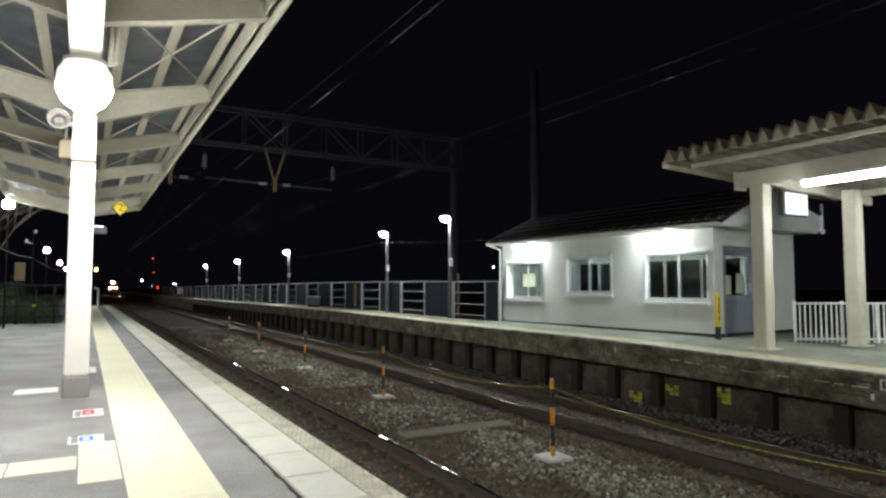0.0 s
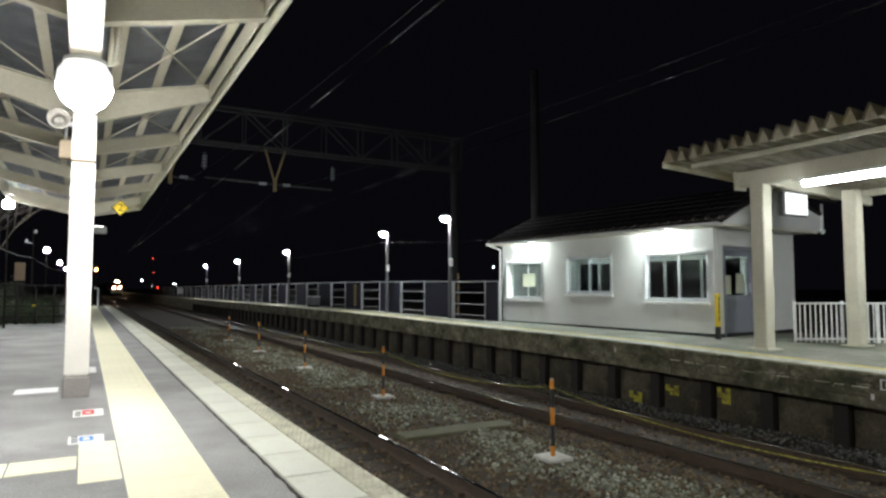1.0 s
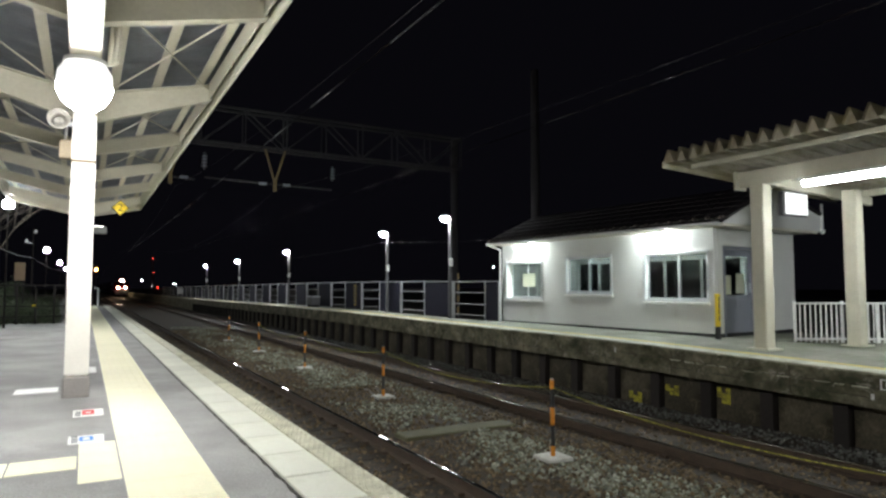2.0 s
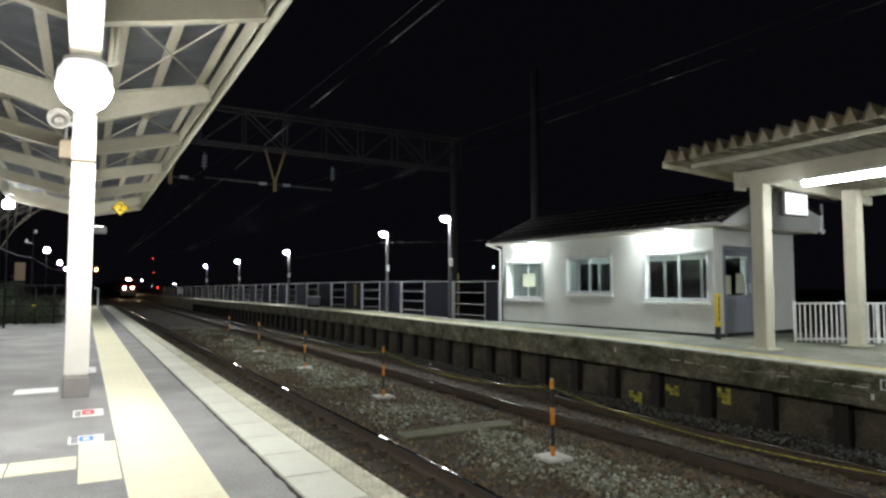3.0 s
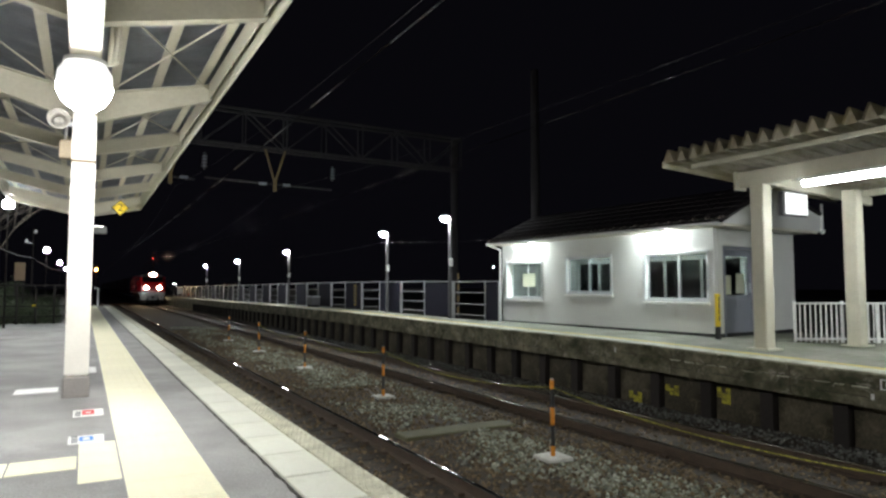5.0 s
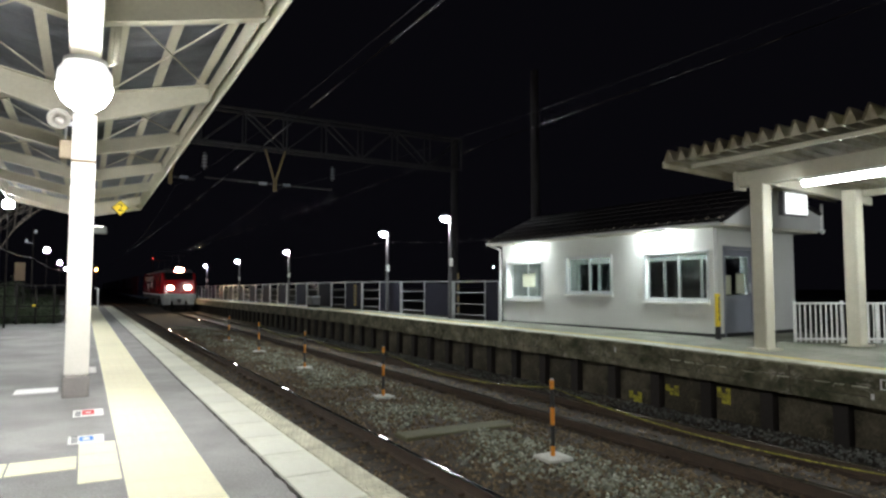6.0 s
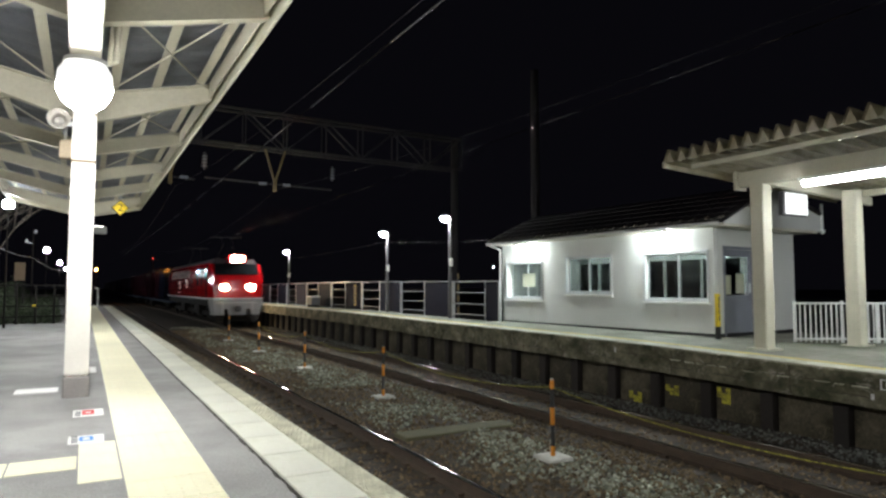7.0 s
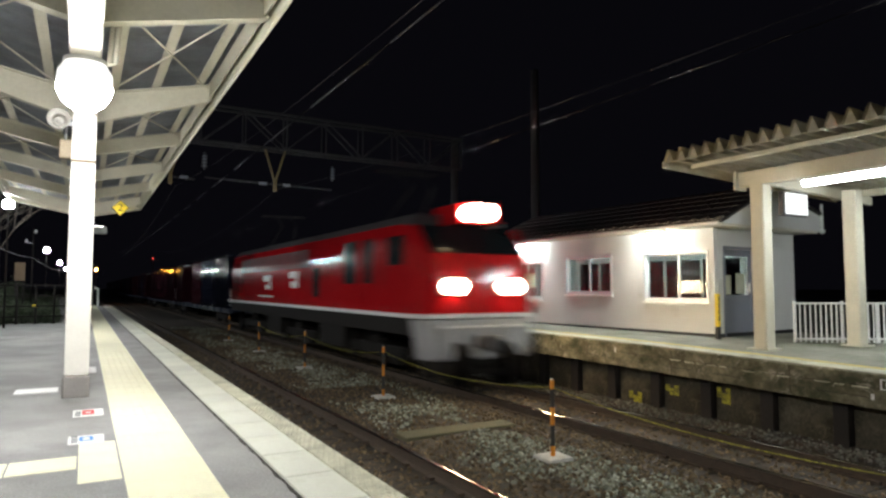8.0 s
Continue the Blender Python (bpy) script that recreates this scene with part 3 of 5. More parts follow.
# ---- the far platform ----
def far_platform():
    ys = list(range(-14, 15, 2)) + [15.0, 15.02] + list(range(16, 151, 2)) + [190]
    back = lambda y: 13.6 if y < 15.01 else 9.95
    bm = bmesh.new()
    prof = lambda y: [(EDGE_R, rise(y) - 0.42), (EDGE_R, rise(y) - 0.02), (EDGE_R + 0.02, rise(y)), (back(y), rise(y)), (back(y), -1.3), (EDGE_R + 0.42, -1.3), (EDGE_R + 0.42, rise(y) - 0.42)]
    rows = [[bm.verts.new((x, y, z)) for x, z in prof(y)] for y in ys]
    for a, b in zip(rows, rows[1:]):
        for i in range(7):
            bm.faces.new((a[i], a[(i + 1) % 7], b[(i + 1) % 7], b[i]))
    bm.faces.new(rows[0])
    bm.faces.new(rows[-1][::-1])
    root = single("platform_far", bm, CONCRETE, "weathered concrete platform with an overhanging edge slab", "platform", kind="structure")

    def strip(name, x0, x1, dz, material, label, y0=-14, y1=150):
        bm = bmesh.new()
        pts = [y for y in np.arange(y0, y1 + 0.1, 2.0)]
        rr = [[bm.verts.new((x, y, rise(y) + d)) for x, d in ((x0, -0.02), (x0, dz), (x1, dz), (x1, -0.02))] for y in pts]
        for a, b in zip(rr, rr[1:]):
            for i in range(4):
                bm.faces.new((a[i], a[(i + 1) % 4], b[(i + 1) % 4], b[i]))
        bm.faces.new(rr[0])
        bm.faces.new(rr[-1][::-1])
        part(name, bm, material, root, label)
    strip("paving", 8.95, 9.93, 0.004, ASPHALT_FAR, "worn grey paving")
    strip("paving", 9.9305, 13.58, 0.004, ASPHALT_FAR, "worn grey paving round the house", -13, 15)
    strip("warning_line", 8.78, 8.95, 0.006, YELLOW_LINE, "faded yellow warning line")
    strip("edge_paving", 8.40, 8.78, 0.004, mat("pale_edge_concrete", (0.42, 0.42, 0.34), 0.85, vary=0.25, scale=3, fine=60, bump=0.3, stain=(0.2, 0.2, 0.16), stain_at=0.55), "pale concrete edge")
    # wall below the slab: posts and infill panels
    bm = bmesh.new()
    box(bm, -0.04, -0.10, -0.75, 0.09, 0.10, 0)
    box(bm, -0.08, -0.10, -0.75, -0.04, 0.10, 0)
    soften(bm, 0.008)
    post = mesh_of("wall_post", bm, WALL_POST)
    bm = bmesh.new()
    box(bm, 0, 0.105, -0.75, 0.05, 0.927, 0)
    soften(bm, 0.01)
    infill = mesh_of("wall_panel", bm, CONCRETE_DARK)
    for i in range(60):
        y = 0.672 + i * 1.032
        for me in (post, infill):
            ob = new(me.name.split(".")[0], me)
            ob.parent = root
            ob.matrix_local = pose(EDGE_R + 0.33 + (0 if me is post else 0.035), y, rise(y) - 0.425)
    # bolt-on slab joints in the edge
    bm = bmesh.new()
    for i in range(40):
        y = 1.3 + i * 2.0
        box(bm, EDGE_R - 0.002, y, rise(y) - 0.41, EDGE_R + 0.01, y + 0.015, rise(y) - 0.03)
    part("slab_joint", bm, CONCRETE_DARK, root, "dark joint")
    # a long crack and its pale crust along the edge slab
    for name, y0, y1, dz, h, material, label in (("crack", -4.0, 8.6, -0.175, 0.009, WALL_POST, "dark crack"), ("lime_crust", 2.2, 7.4, -0.19, 0.016, EDGE_NOSE, "pale lime crust"), ("crack", 3.0, 12.5, -0.30, 0.007, WALL_POST, "dark crack")):
        bm = bmesh.new()
        y = y0
        while y < y1:
            step = random.uniform(0.10, 0.30)
            if name == "crack" or random.random() < 0.55:
                z = rise(y) + dz + random.uniform(-0.012, 0.012)
                box(bm, EDGE_R - 0.0025, y, z, EDGE_R + 0.004, y + step * (1.0 if name == "crack" else 0.7), z + h * random.uniform(0.4, 1.2))
            y += step
        part(name, bm, material, root, label)
    for y, w, h, zz in ((6.50, 0.24, 0.25, -0.74), (7.48, 0.28, 0.17, -0.75), (8.30, 0.30, 0.20, -1.0)):
        bm = bmesh.new()
        for k in range(3):
            for j in range(3):
                if (k * 2 + j) % 5 != 4:
                    box(bm, EDGE_R + 0.357, y + k * w / 3, zz + j * h / 3, EDGE_R + 0.3655, y + k * w / 3 + w * 0.31, zz + j * h / 3 + h * 0.30)
        part("painted_mark", bm, mat("faded_yellow_mark", (0.55, 0.50, 0.05), 0.8, vary=0.4, scale=14, fine=50, bump=0.2, stain=(0.1, 0.09, 0.04), stain_at=0.55), root, "faded yellow painted mark")


far_platform()

# ---- the waiting house ----
HX, HY, HZ = 10.68, 8.26, 0.10
LEN, DEEP, HIGH = 6.62, 2.85, 2.14
HOUSE = Matrix.Translation((HX, HY, HZ)) @ Matrix.Rotation(math.atan2(0.0605, 0.998), 4, "Z")
# in the house's space: y along its track side, x away from the track


def pierced(bm, length, high, thick, holes, axis):
    """A wall with openings (a0, z0, a1, z1); axis 'y' or 'x' along which it runs, from 0 inwards."""
    cuts = sorted({0, length, *[h[0] for h in holes], *[h[2] for h in holes]})
    lev = sorted({0, high, *[h[1] for h in holes], *[h[3] for h in holes]})
    for a, b in zip(cuts, cuts[1:]):
        for c, d in zip(lev, lev[1:]):
            if any(h[0] <= a and b <= h[2] and h[1] <= c and d <= h[3] for h in holes):
                continue
            if axis == "y":
                box(bm, 0, a, c, thick, b, d)
            else:
                box(bm, a, 0, c, b, thick, d)
    bmesh.ops.remove_doubles(bm, verts=bm.verts[:], dist=0.0005)


def house_window(root, y0, y1, z0, z1, mull, back):
    """An outer frame, a deep white lining, two sliding sashes at its back."""
    def ring(bm, x0, x1, a0, a1, b0, b1, t):
        for q in ((a0, b0, a1, b0 + t), (a0, b1 - t, a1, b1), (a0, b0 + t, a0 + t, b1 - t), (a1 - t, b0 + t, a1, b1 - t)):
            box(bm, x0, q[0], q[1], x1, q[2], q[3])
        bmesh.ops.remove_doubles(bm, verts=bm.verts[:], dist=0.0005)
    bm = bmesh.new()
    ring(bm, -0.035, 0.02, y0, y1, z0, z1, 0.04)
    win = part("window", bm, ALU, root, "aluminium sliding window with dark panes")
    bm = bmesh.new()
    ring(bm, 0.021, 0.125 + back, y0 + 0.002, y1 - 0.002, z0 + 0.002, z1 - 0.002, 0.03)
    part("lining", bm, WHITE, win, "white window lining")
    ym = y0 + (y1 - y0) * mull
    for a, b, x in ((y0 + 0.032, ym + 0.02, 0.045 + back), (ym - 0.02, y1 - 0.032, 0.08 + back)):
        bm = bmesh.new()
        ring(bm, x - 0.014, x + 0.014, a, b, z0 + 0.033, z1 - 0.033, 0.04)
        part("sash", bm, ALU, win)
        bm = bmesh.new()
        box(bm, x - 0.003, a + 0.04, z0 + 0.073, x + 0.003, b - 0.04, z1 - 0.073)
        part("pane", bm, PANE, win, "dark glass pane").visible_shadow = False
    bm = bmesh.new()
    box(bm, -0.058, y0 - 0.03, z0 - 0.05, 0.0, y1 + 0.03, z0 - 0.001)
    soften(bm, 0.006)
    part("sill", bm, WHITE, win, "pale sill")
    return win


def back_window(root, y0, y1, z0, z1, mulls):
    """A window in the rear wall, seen through the room: frame, upright bars and panes."""
    bm = bmesh.new()
    x0, x1, t = DEEP - 0.14, DEEP - 0.02, 0.045
    for q in ((y0, z0, y1, z0 + t), (y0, z1 - t, y1, z1), (y0, z0 + t, y0 + t, z1 - t), (y1 - t, z0 + t, y1, z1 - t)):
        box(bm, x0, q[0], q[1], x1, q[2], q[3])
    win = part("window", bm, WHITE, root, "white rear window with dark panes")
    ys = [y0 + t] + [y0 + (y1 - y0) * m for m in mulls] + [y1 - t]
    for y in ys[1:-1]:
        bm = bmesh.new()
        box(bm, x0 + 0.02, y - 0.025, z0 + t, x1 - 0.02, y + 0.025, z1 - t)
        part("upright_bar", bm, WHITE, win)
    for a, b in zip(ys, ys[1:]):
        bm = bmesh.new()
        box(bm, DEEP - 0.083, a + 0.026, z0 + t, DEEP - 0.077, b - 0.026, z1 - t)
        part("pane", bm, PANE, win, "dark glass pane").visible_shadow = False


def boards(root, length, holes, axis, offset):
    """Lapped siding boards on a wall, cut round its openings."""
    pitch = HIGH / 12
    for k in range(12):
        z0, z1 = k * pitch + 0.003, (k + 1) * pitch - 0.003
        if k == 0:
            z0 = 0.062
        spans = [(0.0, length)]
        for h in holes:
            if h[1] - 0.05 < z1 and h[3] > z0:
                spans = [q for a, b in spans for q in ((a, min(b, h[0])), (max(a, h[2]), b)) if q[1] - q[0] > 0.01]
        for a, b in spans:
            bm = bmesh.new()
            if axis == "y":
                box(bm, -0.012, a, z0, 0.0, b, z1)
            else:
                box(bm, offset + a, -0.012, z0, offset + b, 0.0, z1)
            part("siding_board", bm, HOUSE_WALL, root)


def sweep_z(bm, outline, z0, z1):
    """A closed outline of (x, y) drawn up from z0 to z1."""
    a = [bm.verts.new((x, y, z0)) for x, y in outline]
    b = [bm.verts.new((x, y, z1)) for x, y in outline]
    k = len(outline)
    for i in range(k):
        bm.faces.new((a[i], a[(i + 1) % k], b[(i + 1) % k], b[i]))
    bm.faces.new(a)
    bm.faces.new(b[::-1])


def waiting_house():
    root = thing("waiting_house", "small light grey platform house with a dark tiled roof", "house", HOUSE)
    wins = [(0.10, 0.67, 1.68, 1.70, 0.46), (2.58, 0.80, 4.09, 1.72, 0.5), (4.95, 0.65, 6.46, 1.66, 0.5)]
    bm = bmesh.new()
    pierced(bm, LEN, HIGH, 0.12, [w[:4] for w in wins], "y")
    part("wall", bm, HOUSE_WALL, root, "light grey siding wall")
    bm = bmesh.new()
    pierced(bm, DEEP - 0.12, HIGH, 0.12, [(0.16, 0.0, 1.22, 1.72)], "x")
    part("wall", bm, HOUSE_WALL, root, at=Matrix.Translation((0.12, 0, 0)))
    bm = bmesh.new()
    pierced(bm, DEEP - 0.12, HIGH, 0.12, [], "x")
    part("wall", bm, HOUSE_WALL, root, at=Matrix.Translation((0.12, LEN - 0.12, 0)))
    bm = bmesh.new()
    backs = [(1.0, 0.66, 4.30, 1.70, (0.33, 0.66)), (4.60, 0.66, 6.34, 1.70, (0.5,))]
    pierced(bm, LEN - 0.24, HIGH, 0.12, [b[:4] for b in backs], "y")
    part("wall", bm, HOUSE_WALL, root, at=Matrix.Translation((DEEP - 0.12, 0.12, 0)))
    for b in backs:
        back_window(root, b[0] + 0.12, b[2] + 0.12, b[1], b[3], b[4])
    bm = bmesh.new()
    sweep_z(bm, [(-0.016, -0.016), (DEEP, -0.016), (DEEP, 0.0), (0.0, 0.0), (0.0, LEN), (-0.016, LEN)], -0.10, 0.06)
    part("base_strip", bm, BLACK, root, "dark base flashing")
    bm = bmesh.new()
    sweep_z(bm, [(-0.022, -0.022), (0.08, -0.022), (0.08, -0.013), (-0.013, -0.013), (-0.013, 0.08), (-0.022, 0.08)], 0.065, HIGH - 0.012)
    part("corner_trim", bm, HOUSE_WALL, root)
    bm = bmesh.new()
    box(bm, 0.12, 0.12, 0.0, DEEP - 0.12, LEN - 0.12, 0.03)
    part("floor_slab", bm, ASPHALT_FAR, root)
    bm = bmesh.new()
    box(bm, 0.0, 0.0, HIGH, DEEP, LEN, HIGH + 0.05)
    part("ceiling_slab", bm, HOUSE_WALL, root)
    for w in wins:
        house_window(root, w[0], w[2], w[1], w[3], w[4], 0.115 if w[0] > 4 else 0.0)
    boards(root, LEN, [w[:4] for w in wins], "y", 0)
    boards(root, DEEP - 0.12, [(0.16, 0.0, 1.22, 1.72)], "x", 0.12)
    # notice in the far window
    bm = bmesh.new()
    box(bm, 0.135, 5.42, 0.98, 0.142, 5.92, 1.34)
    part("notice", bm, PAPER, root, "paper notice behind the window")
    # door
    bm = bmesh.new()
    for q in ((0.28, 0.0, 0.34, 1.72), (1.28, 0.0, 1.34, 1.72), (0.28, 1.722, 1.34, 1.78)):
        box(bm, q[0], -0.024, q[1], q[2], 0.10 if q[3] < 1.75 else -0.0125, q[3])
    door = part("door", bm, GREY_DOOR, root, "grey sliding door with glazed upper half")
    bm = bmesh.new()
    box(bm, 0.34, 0.03, 0.0, 1.28, 0.07, 0.72)
    for q in ((0.34, 0.72, 0.42, 1.718), (1.18, 0.72, 1.28, 1.718), (0.42, 1.58, 1.18, 1.718), (0.42, 0.72, 1.18, 0.80)):
        box(bm, q[0], 0.03, q[1], q[2], 0.07, q[3])
    soften(bm, 0.004)
    part("door_leaf", bm, GREY_DOOR, door)
    bm = bmesh.new()
    box(bm, 0.42, 0.045, 0.80, 1.18, 0.053, 1.58)
    part("pane", bm, PANE, door, "dark glass pane").visible_shadow = False
    for a, b, c, d in ((0.40, 0.82, 0.60, 1.20), (0.78, 0.84, 1.05, 1.24)):
        bm = bmesh.new()
        box(bm, a, 0.036, b, c, 0.043, d)
        part("notice", bm, PAPER, door, "paper notice on the glass")
    bm = bmesh.new()
    box(bm, 1.19, 0.0, 0.85, 1.23, 0.03, 1.05)
    part("handle", bm, ALU, door)
    # eaves and roof
    bm = bmesh.new()
    box(bm, -0.30, -0.40, HIGH - 0.01, DEEP + 0.30, LEN + 0.17, HIGH + 0.03)
    box(bm, -0.33, -0.40, HIGH - 0.01, -0.30, LEN + 0.17, HIGH + 0.12)
    soften(bm, 0.006)
    part("eaves", bm, mat("cream_eaves", (0.66, 0.63, 0.56), 0.5, vary=0.08), root, "cream eaves board")
    ridge_x, ridge_z = DEEP / 2, HIGH + 0.85
    for y in (-0.43, LEN + 0.16):
        bm = bmesh.new()
        pts = [(-0.33, HIGH + 0.03), (ridge_x, ridge_z - 0.02), (DEEP + 0.33, HIGH + 0.36), (DEEP + 0.33, HIGH + 0.03)]
        a = [bm.verts.new((x, y, z)) for x, z in pts]
        b = [bm.verts.new((x, y + 0.03, z)) for x, z in pts]
        bm.faces.new(a)
        bm.faces.new(b[::-1])
        for i in range(4):
            bm.faces.new((a[i], a[(i + 1) % 4], b[(i + 1) % 4], b[i]))
        part("gable", bm, HOUSE_WALL, root, "pale gable board")
    bm = bmesh.new()
    for sx, ex in ((-0.40, ridge_x), (DEEP + 0.40, ridge_x)):
        za = HIGH + (0.03 if sx < 0 else 0.37)
        vs = [(sx, -0.47, za), (ex, -0.47, ridge_z), (ex, LEN + 0.21, ridge_z), (sx, LEN + 0.21, za)]
        a = [bm.verts.new((x, y, z + 0.0)) for x, y, z in vs]
        b = [bm.verts.new((x, y, z + 0.05)) for x, y, z in vs]
        bm.faces.new(a)
        bm.faces.new(b[::-1])
        for i in range(4):
            bm.faces.new((a[i], a[(i + 1) % 4], b[(i + 1) % 4], b[i]))
    roof = part("roof", bm, ROOF_TILE, root, "dark tiled roof")
    slope = math.atan2(ridge_z - HIGH - 0.03, ridge_x + 0.40)
    run = (ridge_x + 0.40) / math.cos(slope)
    bm = bmesh.new()
    rings = [(-0.15, 0.0), (-0.08, 0.035), (0.0, 0.012), (0.08, 0.035), (0.15, 0.0)]
    a = [bm.verts.new((0, y, z + 0.02)) for y, z in rings]
    b = [bm.verts.new((0.30, y, z)) for y, z in rings]
    a2 = [bm.verts.new((0, y, z - 0.0)) for y, z in rings]
    for i in range(4):
        bm.faces.new((a[i], a[i + 1], b[i + 1], b[i]))
        bm.faces.new((a2[i], a2[i + 1], a[i + 1], a[i]))
    tile = mesh_of("roof_tile", bm, ROOF_TILE)
    for r in range(6):
        for i in range(25):
            ob = new("roof_tile", tile)
            ob.parent = roof
            d = r * run / 6.0
            ob.matrix_local = Matrix.Translation((-0.42 + d * math.cos(slope), -0.31 + i * 0.29, HIGH + 0.085 + d * math.sin(slope))) @ Matrix.Rotation(-slope, 4, "Y")
    # round end tiles along the eave
    bm = bmesh.new()
    rod(bm, (0.0, 0, 0), (0.10, 0, 0.02), 0.034, 10)
    ball(bm, (-0.005, 0, 0), 0.034)
    cap = mesh_of("eave_cap", bm, mat("glazed_eave_tile", (0.16, 0.14, 0.13), 0.12, vary=0.1, coat=1.0, bump=0.0))
    for i in range(26):
        ob = new("eave_cap", cap)
        ob.parent = roof
        ob.matrix_local = Matrix.Translation((-0.44, -0.45 + i * 0.285, HIGH + 0.125))
    bm = bmesh.new()
    rod(bm, (-0.38, -0.4, HIGH + 0.03), (-0.38, LEN + 0.24, HIGH + 0.03), 0.035, 10)
    part("gutter", bm, HOUSE_WALL, root)
    bm = bmesh.new()
    rod(bm, (-0.38, LEN + 0.20, HIGH + 0.02), (-0.05, LEN + 0.05, HIGH - 0.12), 0.025, 8)
    rod(bm, (-0.05, LEN + 0.05, HIGH - 0.12), (-0.05, LEN + 0.05, 0.02), 0.025, 8)
    part("downpipe", bm, HOUSE_WALL, root)
    bm = bmesh.new()
    rod(bm, (DEEP + 0.36, -0.45, HIGH + 0.06), (DEEP + 0.36, -0.45, HIGH + 0.62), 0.03, 8)
    ball(bm, (DEEP + 0.36, -0.45, HIGH + 0.03), 0.06)
    part("downpipe", bm, HOUSE_WALL, root)


waiting_house()


def wall_lamp(y):
    root = thing("wall_lamp", "bright fluorescent lamp under the house eaves", "lamp", HOUSE @ Matrix.Translation((-0.02, y, HIGH - 0.13)), group="house eave lamps")
    bm = bmesh.new()
    box(bm, -0.27, -0.28, 0.06, -0.13, 0.28, 0.118)
    soften(bm, 0.01)
    part("housing", bm, WHITE, root)
    bm = bmesh.new()
    rod(bm, (-0.20, -0.25, 0.025), (-0.20, 0.25, 0.025), 0.04, 12)
    part("tube", bm, LAMP_WALL, root, "glowing tube")


wall_lamp(5.45)
wall_lamp(1.22)


def room_lamp(y):
    """An unseen ceiling lamp, assumed, which lights the waiting room's pale walls behind the windows."""
    root = thing("ceiling_lamp", "small white fluorescent lamp assumed on the unseen waiting room ceiling", "lamp", HOUSE @ Matrix.Translation((1.45, y, HIGH)), group="waiting room lamps")
    bm = bmesh.new()
    box(bm, -0.07, -0.34, -0.06, 0.07, 0.34, 0.0)
    soften(bm, 0.01)
    part("housing", bm, WHITE, root)
    bm = bmesh.new()
    rod(bm, (0, -0.3, -0.09), (0, 0.3, -0.09), 0.035, 12)
    part("tube", bm, ROOM_TUBE, root, "glowing tube")


room_lamp(1.9)
room_lamp(4.7)


def caution_post():
    x, y = 10.42, 8.0
    root = thing("caution_post", "yellow and black warning post beside the house corner", "warning post", pose(x, y, rise(y)))
    bm = bmesh.new()
    box(bm, -0.045, -0.03, 0.0, 0.045, 0.03, 0.24)
    part("foot", bm, BLACK, root, "black foot")
    bm = bmesh.new()
    box(bm, -0.045, -0.03, 0.24, 0.045, 0.03, 0.86)
    soften(bm, 0.006)
    part("board", bm, SIGN_YELLOW, root, "yellow board")
    bm = bmesh.new()
    for k in range(4):
        z = 0.36 + k * 0.12
        for dz, w in ((0.0, 0.05), (0.03, 0.035), (0.06, 0.055)):
            box(bm, -w / 2, -0.034, z + dz, w / 2, -0.0305, z + dz + 0.016)
        box(bm, -0.006, -0.034, z - 0.008, 0.006, -0.0305, z + 0.08)
    part("print", bm, BLACK, root, "black printed characters as bars")


caution_post()


